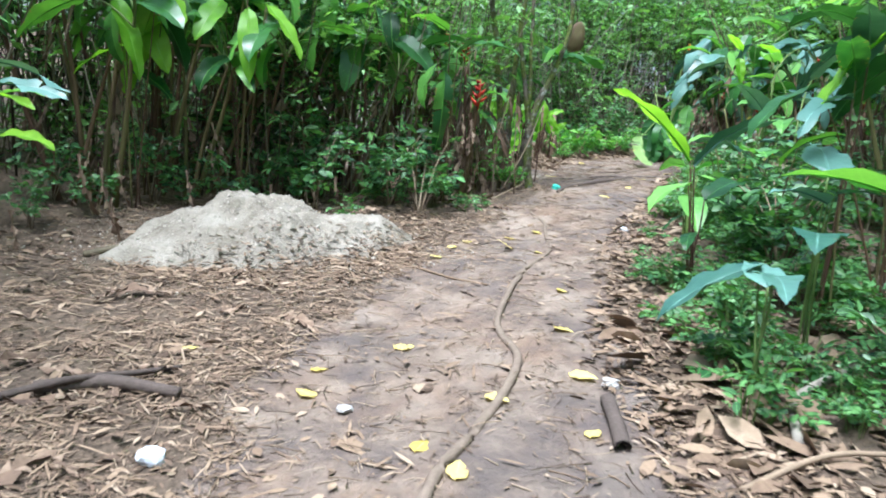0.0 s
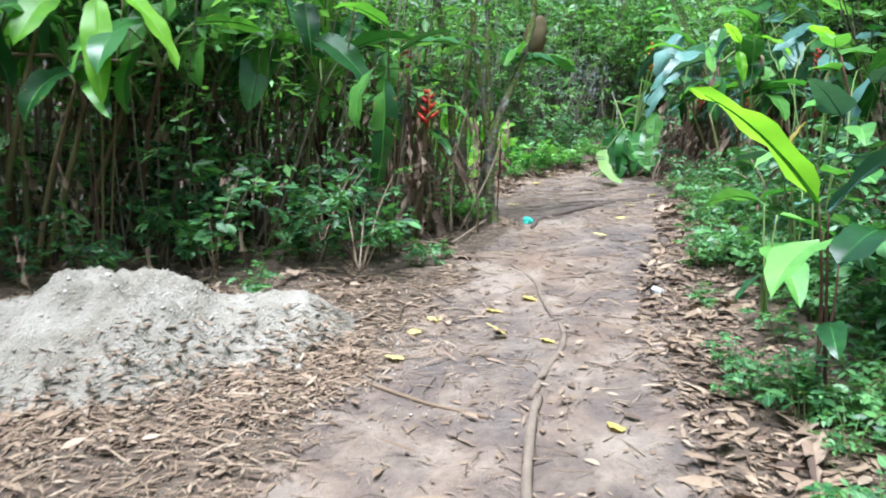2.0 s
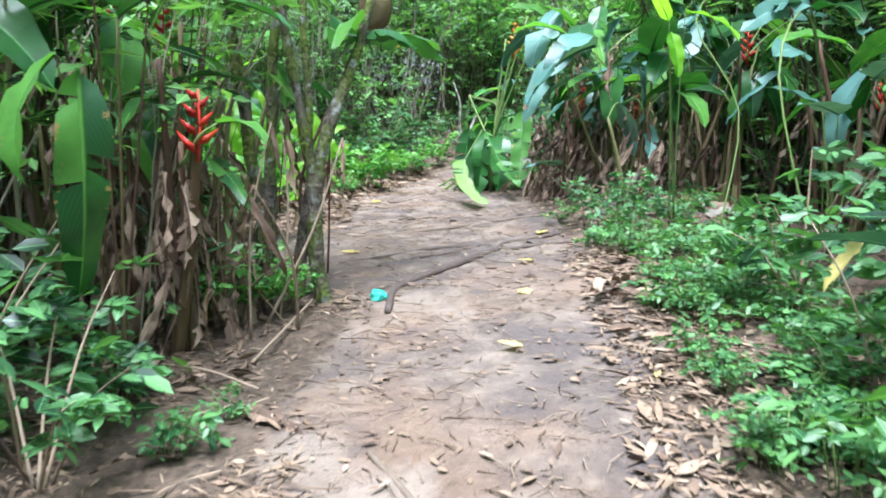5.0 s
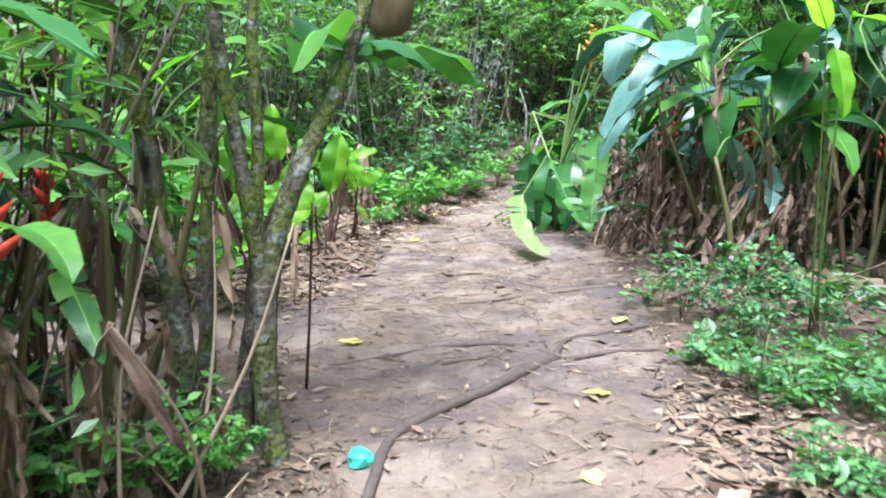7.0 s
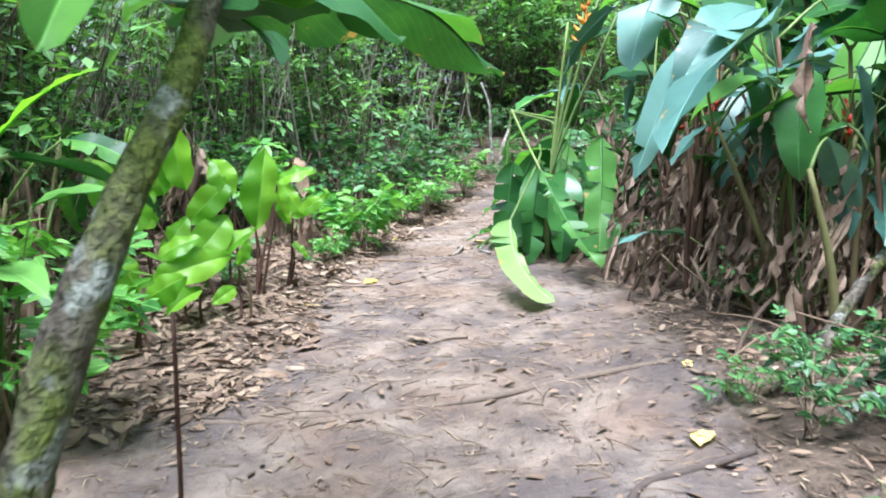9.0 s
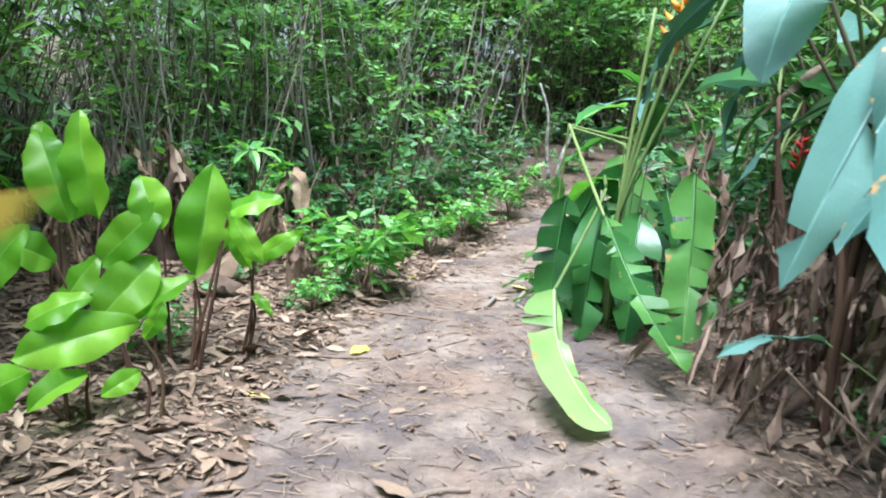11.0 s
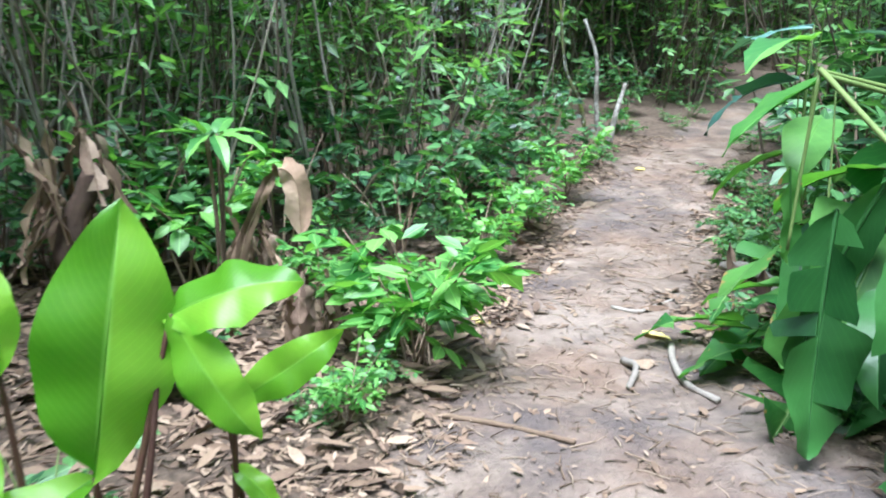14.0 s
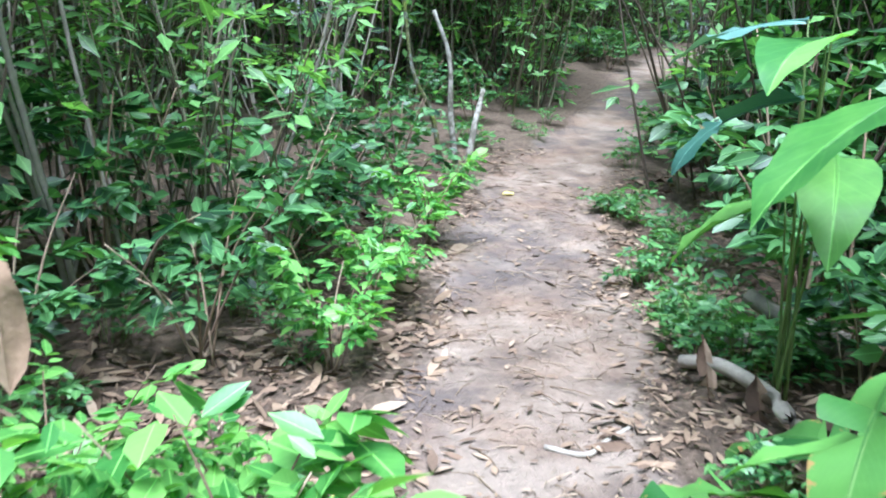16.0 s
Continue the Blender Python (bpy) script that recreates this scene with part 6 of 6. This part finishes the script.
# ---- litter on the ground ----
def scatter_litter(count, seed, xr, yr, want, size, slim, material, name, label, flat=0.25):
    rng, nr = random.Random(seed), np.random.RandomState(seed)
    P = []
    while len(P) < count:
        x, y = rng.uniform(*xr), rng.uniform(*yr)
        if rng.random() < want(x, y, trodden(x, y)):
            P.append((x, y, surf(x, y) + rng.uniform(0.004, 0.02)))
    P = np.array(P)
    n = len(P)
    a = nr.uniform(0, 6.283, n)
    D = np.stack([np.cos(a), np.sin(a), nr.normal(0, flat * 0.5, n)], axis=1)
    N = np.tile((0, 0, 1.0), (n, 1)) + nr.normal(0, flat, (n, 3))
    L = size * np.clip(nr.lognormal(-.1, .5, n), .25, 2.4)
    S = Shape()
    leaf_cloud(S, P, D, N, L, L * nr.uniform(*slim, n), False)
    return tagged(new(name, S.mesh(name, material)), label, "leaf litter", kind="stuff")


def scatter_twigs(count, seed, xr, yr, want, length, radius, name, label):
    rng, S = random.Random(seed), Shape()
    k = 0
    while k < count:
        x, y = rng.uniform(*xr), rng.uniform(*yr)
        if rng.random() > want(x, y, trodden(x, y)):
            continue
        k += 1
        a, ln, r = rng.uniform(0, 6.283), length * rng.uniform(0.3, 1.6), radius * rng.uniform(0.5, 1.4)
        d = Vector((math.cos(a), math.sin(a), rng.gauss(0, 0.07)))
        p = Vector((x, y, surf(x, y) + r + 0.004))
        tube(S, [p, p + d * ln * 0.5 + Vector((rng.gauss(0, .01), rng.gauss(0, .01), 0.004)), p + d * ln], r, r * 0.6, 3, cap=False)
    return tagged(new(name, S.mesh(name, M_TWIG)), label, "twigs", kind="stuff")


def patchy(x, y):
    return min(1.0, max(0.12, 0.6 + 1.3 * noise.noise(Vector((x * 1.7, y * 1.7, 5))) + 0.6 * noise.noise(Vector((x * 5, y * 5, 8)))))


def beside(x, y, tr):
    return 0.03 if tr > 0.9 else (0.5 + 0.5 * (1 - tr)) * patchy(x, y) * (1.0 if not clear_of_path(x, y, 1.8) or (x < 0 and y < 9) else 0.3)


def left_mat(x, y, tr):
    return (patchy(x + 3, y) if -2.8 < x < 0.7 and y < 8.2 else 0) * (0.1 if tr > 0.9 else 1)


scatter_litter(66000, 61, (-3.5, 8), (2.2, 23), beside, 0.05, (0.07, 0.4), M_LITTER, "leaf_litter", "dry brown leaf litter strewn beside the path", 0.35)
scatter_litter(17000, 62, (-3, 1), (2.2, 8.4), left_mat, 0.085, (0.04, 0.12), M_LITTER, "bamboo_leaf_litter", "mat of narrow dry tan leaves before the sand heap", 0.25)
def right_mat(x, y, tr):
    d = (x - np.interp(y, LINE_Y, LINE_X)) - np.interp(y, LINE_Y, HALF)
    return 1.0 if -0.12 < d < 0.55 and rng.random() < 1.1 - d else 0.0


scatter_litter(5500, 66, (.6, 4), (2.3, 10.5), right_mat, 0.07, (0.08, 0.4), M_LITTER, "path_edge_litter", "dry tan leaf strips along the path edge", 0.3)
scatter_litter(9500, 67, (.2, 3.7), (12.6, 19.2), lambda x, y, tr: 0.01 if tr > .8 else 1.0 - .8 * tr, 0.085, (0.14, 0.4), M_LITTER, "broad_leaf_litter", "broad dry brown leaves strewn under young shoots", 0.45)
scatter_litter(520, 69, (1.05, 2.7), (2.3, 4.6), lambda x, y, tr: 1.0 - tr, 0.15, (0.28, 0.6), M_LITTER, "large_leaf_litter", "large dry brown leaves strewn at the path edge", 0.5)
scatter_litter(2600, 68, (4.0, 6.4), (16.3, 20.5), lambda x, y, tr: 0.01 if tr > .8 else 1.0 - .7 * tr, 0.08, (0.14, 0.4), M_LITTER, "bank_litter", "dry brown leaves strewn at the bank foot", 0.4)
scatter_litter(3000, 63, (-1, 7), (2.2, 23), lambda x, y, tr: tr ** 3, 0.04, (0.2, 0.5), M_LITTER, "path_crumbs", "small leaf crumbs trodden into the clay path", 0.15)
scatter_twigs(7000, 64, (-3, 8), (2.2, 23), beside, 0.12, 0.003, "twig_litter", "thin dry twigs strewn over the forest floor")
scatter_twigs(3000, 65, (-1, 7), (2.2, 23), lambda x, y, tr: tr ** 2, 0.12, 0.003, "path_twigs", "short dark twigs scattered on the clay path")

# larger dead leaves lying about
rng = random.Random(71)
made = 0
while made < 290:
    x, y = near_line(rng, 2.4, 22, 3.2)
    if not clear_of_path(x, y, 0.0) or (-2.6 < x < -.2 and 5.6 < y < 7.8):
        continue
    made += 1
    a = rng.uniform(0, 6.283)
    single("dead_leaf", rng.choice(DEAD), aim(on_ground(x, y, 0.03), (math.cos(a), math.sin(a), .15), rng.uniform(.18, .5), rng.uniform(-.5, .5)), "large curled dead leaf lying on the forest floor", "leaf", "dead leaves on the forest floor")

# dead leaf mass hanging on a vine over the path
at = Vector((1.22, 11.0, 4.1))
S = Shape()
tube(S, bend([(0, 0, 0), (.3, .45, -.7), (.5, .7, -1.2), (.53, .74, -1.45)], 5), .008, .006, 5)
root = single("hanging_vine", S.mesh("hanging_vine", M_TWIG), Matrix.Translation(at), "thin vine with a bundle of dead brown leaf hanging", "vine")
bm = bmesh.new()
bmesh.ops.create_icosphere(bm, subdivisions=3, radius=.13)
for v in bm.verts:
    v.co *= 1 + .3 * noise.noise(v.co * 9) + .1 * noise.noise(v.co * 25)
    v.co = Vector((v.co.x * (1 - .8 * v.co.z), v.co.y * .7, v.co.z * 1.6))
me = bpy.data.meshes.new("withered_leaf")
bm.to_mesh(me)
bm.free()
me.materials.append(M_STEM)
me.polygons.foreach_set("use_smooth", [True] * len(me.polygons))
part("withered_leaf", me, root, Matrix.Translation((.54, .75, -1.55)) @ Matrix.Rotation(.3, 4, "Y"))

broad_plant(g(2.7, 4.7), [((2.37, 4.50, 2.08), (1.95, 4.40, 1.58), BRIGHT_PADDLE, .3), ((2.10, 4.70, 1.76), (1.69, 4.60, 1.44), DARK, .2), ((2.29, 4.00, 1.22), (1.70, 4.00, 1.22), BROAD, .2), ((2.4, 4.6, 2.0), (1.9, 4.5, 2.15), DARK, .2), ((2.5, 4.7, 2.1), (2.1, 5.2, 2.2), DARK, 0)], "tall plant with long drooping leaves over the path edge", M_STEM)
for x, y in [(.35, 11.65), (-.3, 12.95), (.55, 13.1)]:
    broad_plant(g(x, y), [((x + .05, y - .1, 1.85), (x + .42, y - .2, 2.15), BRIGHT_PADDLE, .2), ((x - .05, y - .1, 1.95), (x - .35, y - .3, 2.25), BRIGHT_PADDLE, -.2), ((x + .15, y, 1.55), (x + .55, y - .1, 1.62), BROAD, .2),
                          ((x - .1, y, 1.5), (x - .5, y - .15, 1.5), YOUNG, .1), ((x, y - .1, 1.3), (x + .25, y - .4, 1.2), BROAD, 0)], "tall plant with bright yellow-green leaves behind mossy trunks")
# pale lobed leaves, a yellow leaf and a withered one on the right bank
broad_plant(g(3.0, 7.7), [((2.85, 7.35, 1.95), (2.6, 7.25, 1.9), BROAD, .2), ((2.75, 7.55, 1.85), (2.48, 7.5, 1.83), BROAD, .1), ((2.8, 7.15, 1.72), (2.5, 7.05, 1.66), BROAD, -.2), ((2.84, 7.65, 1.62), (2.71, 7.64, 1.36), LEAF_HANG, .3),
                          ((2.9, 7.5, 2.1), (2.7, 7.2, 2.15), BROAD, 0), ((3.0, 7.3, 1.6), (2.85, 7.0, 1.5), BROAD, .2), ((3.1, 7.9, 2.2), (2.85, 7.8, 2.25), YOUNG, .2)], "slender plant with pale lobed leaves and a yellowing one")
broad_plant(g(2.4, 6.75), [((2.2, 6.62, 1.4), (1.95, 6.5, 1.34), BROAD, 0), ((2.15, 6.6, 1.34), (2.02, 6.62, 1.1), DEAD, .6), ((2.4, 6.8, 1.2), (2.2, 7.0, 1.1), BROAD, .2), ((2.3, 6.7, .9), (2.1, 6.5, .85), BROAD, .2)], "small plant with a broad green leaf and a withered one")
broad_plant(g(-2.75, 7.6), [((-2.9, 7.3, 2.1), (-2.62, 7.15, 1.46), BRIGHT_PADDLE, .3), ((-2.6, 7.5, 2.3), (-2.3, 7.3, 1.9), BRIGHT_PADDLE, -.3), ((-2.9, 7.6, 1.7), (-3.2, 7.3, 1.4), YOUNG, .2)], "tall plant with broad hanging leaves in a sunlit bright green", M_STEM)
broad_plant(g(-2.95, 5.2), [((-2.75, 5.1, 1.31), (-2.32, 5.08, 1.24), BLUE, .2), ((-2.7, 5.06, 1.0), (-2.36, 5.04, .97), YOUNG, .2), ((-2.9, 5.3, 1.2), (-2.6, 5.4, 1.3), PADDLE, 0)], "plant with pale leaves reaching towards the sand heap")
broad_plant(g(4.1, 11.1), [((3.7, 10.7, 2.4), (3.72, 10.58, 2.1), YOUNG, .2), ((3.8, 10.9, 2.5), (3.5, 10.7, 2.65), BRIGHT_PADDLE, .3), ((4.0, 11.0, 2.6), (4.2, 10.6, 2.4), YOUNG, 0)], "tall plant with bright backlit leaves above the bank")
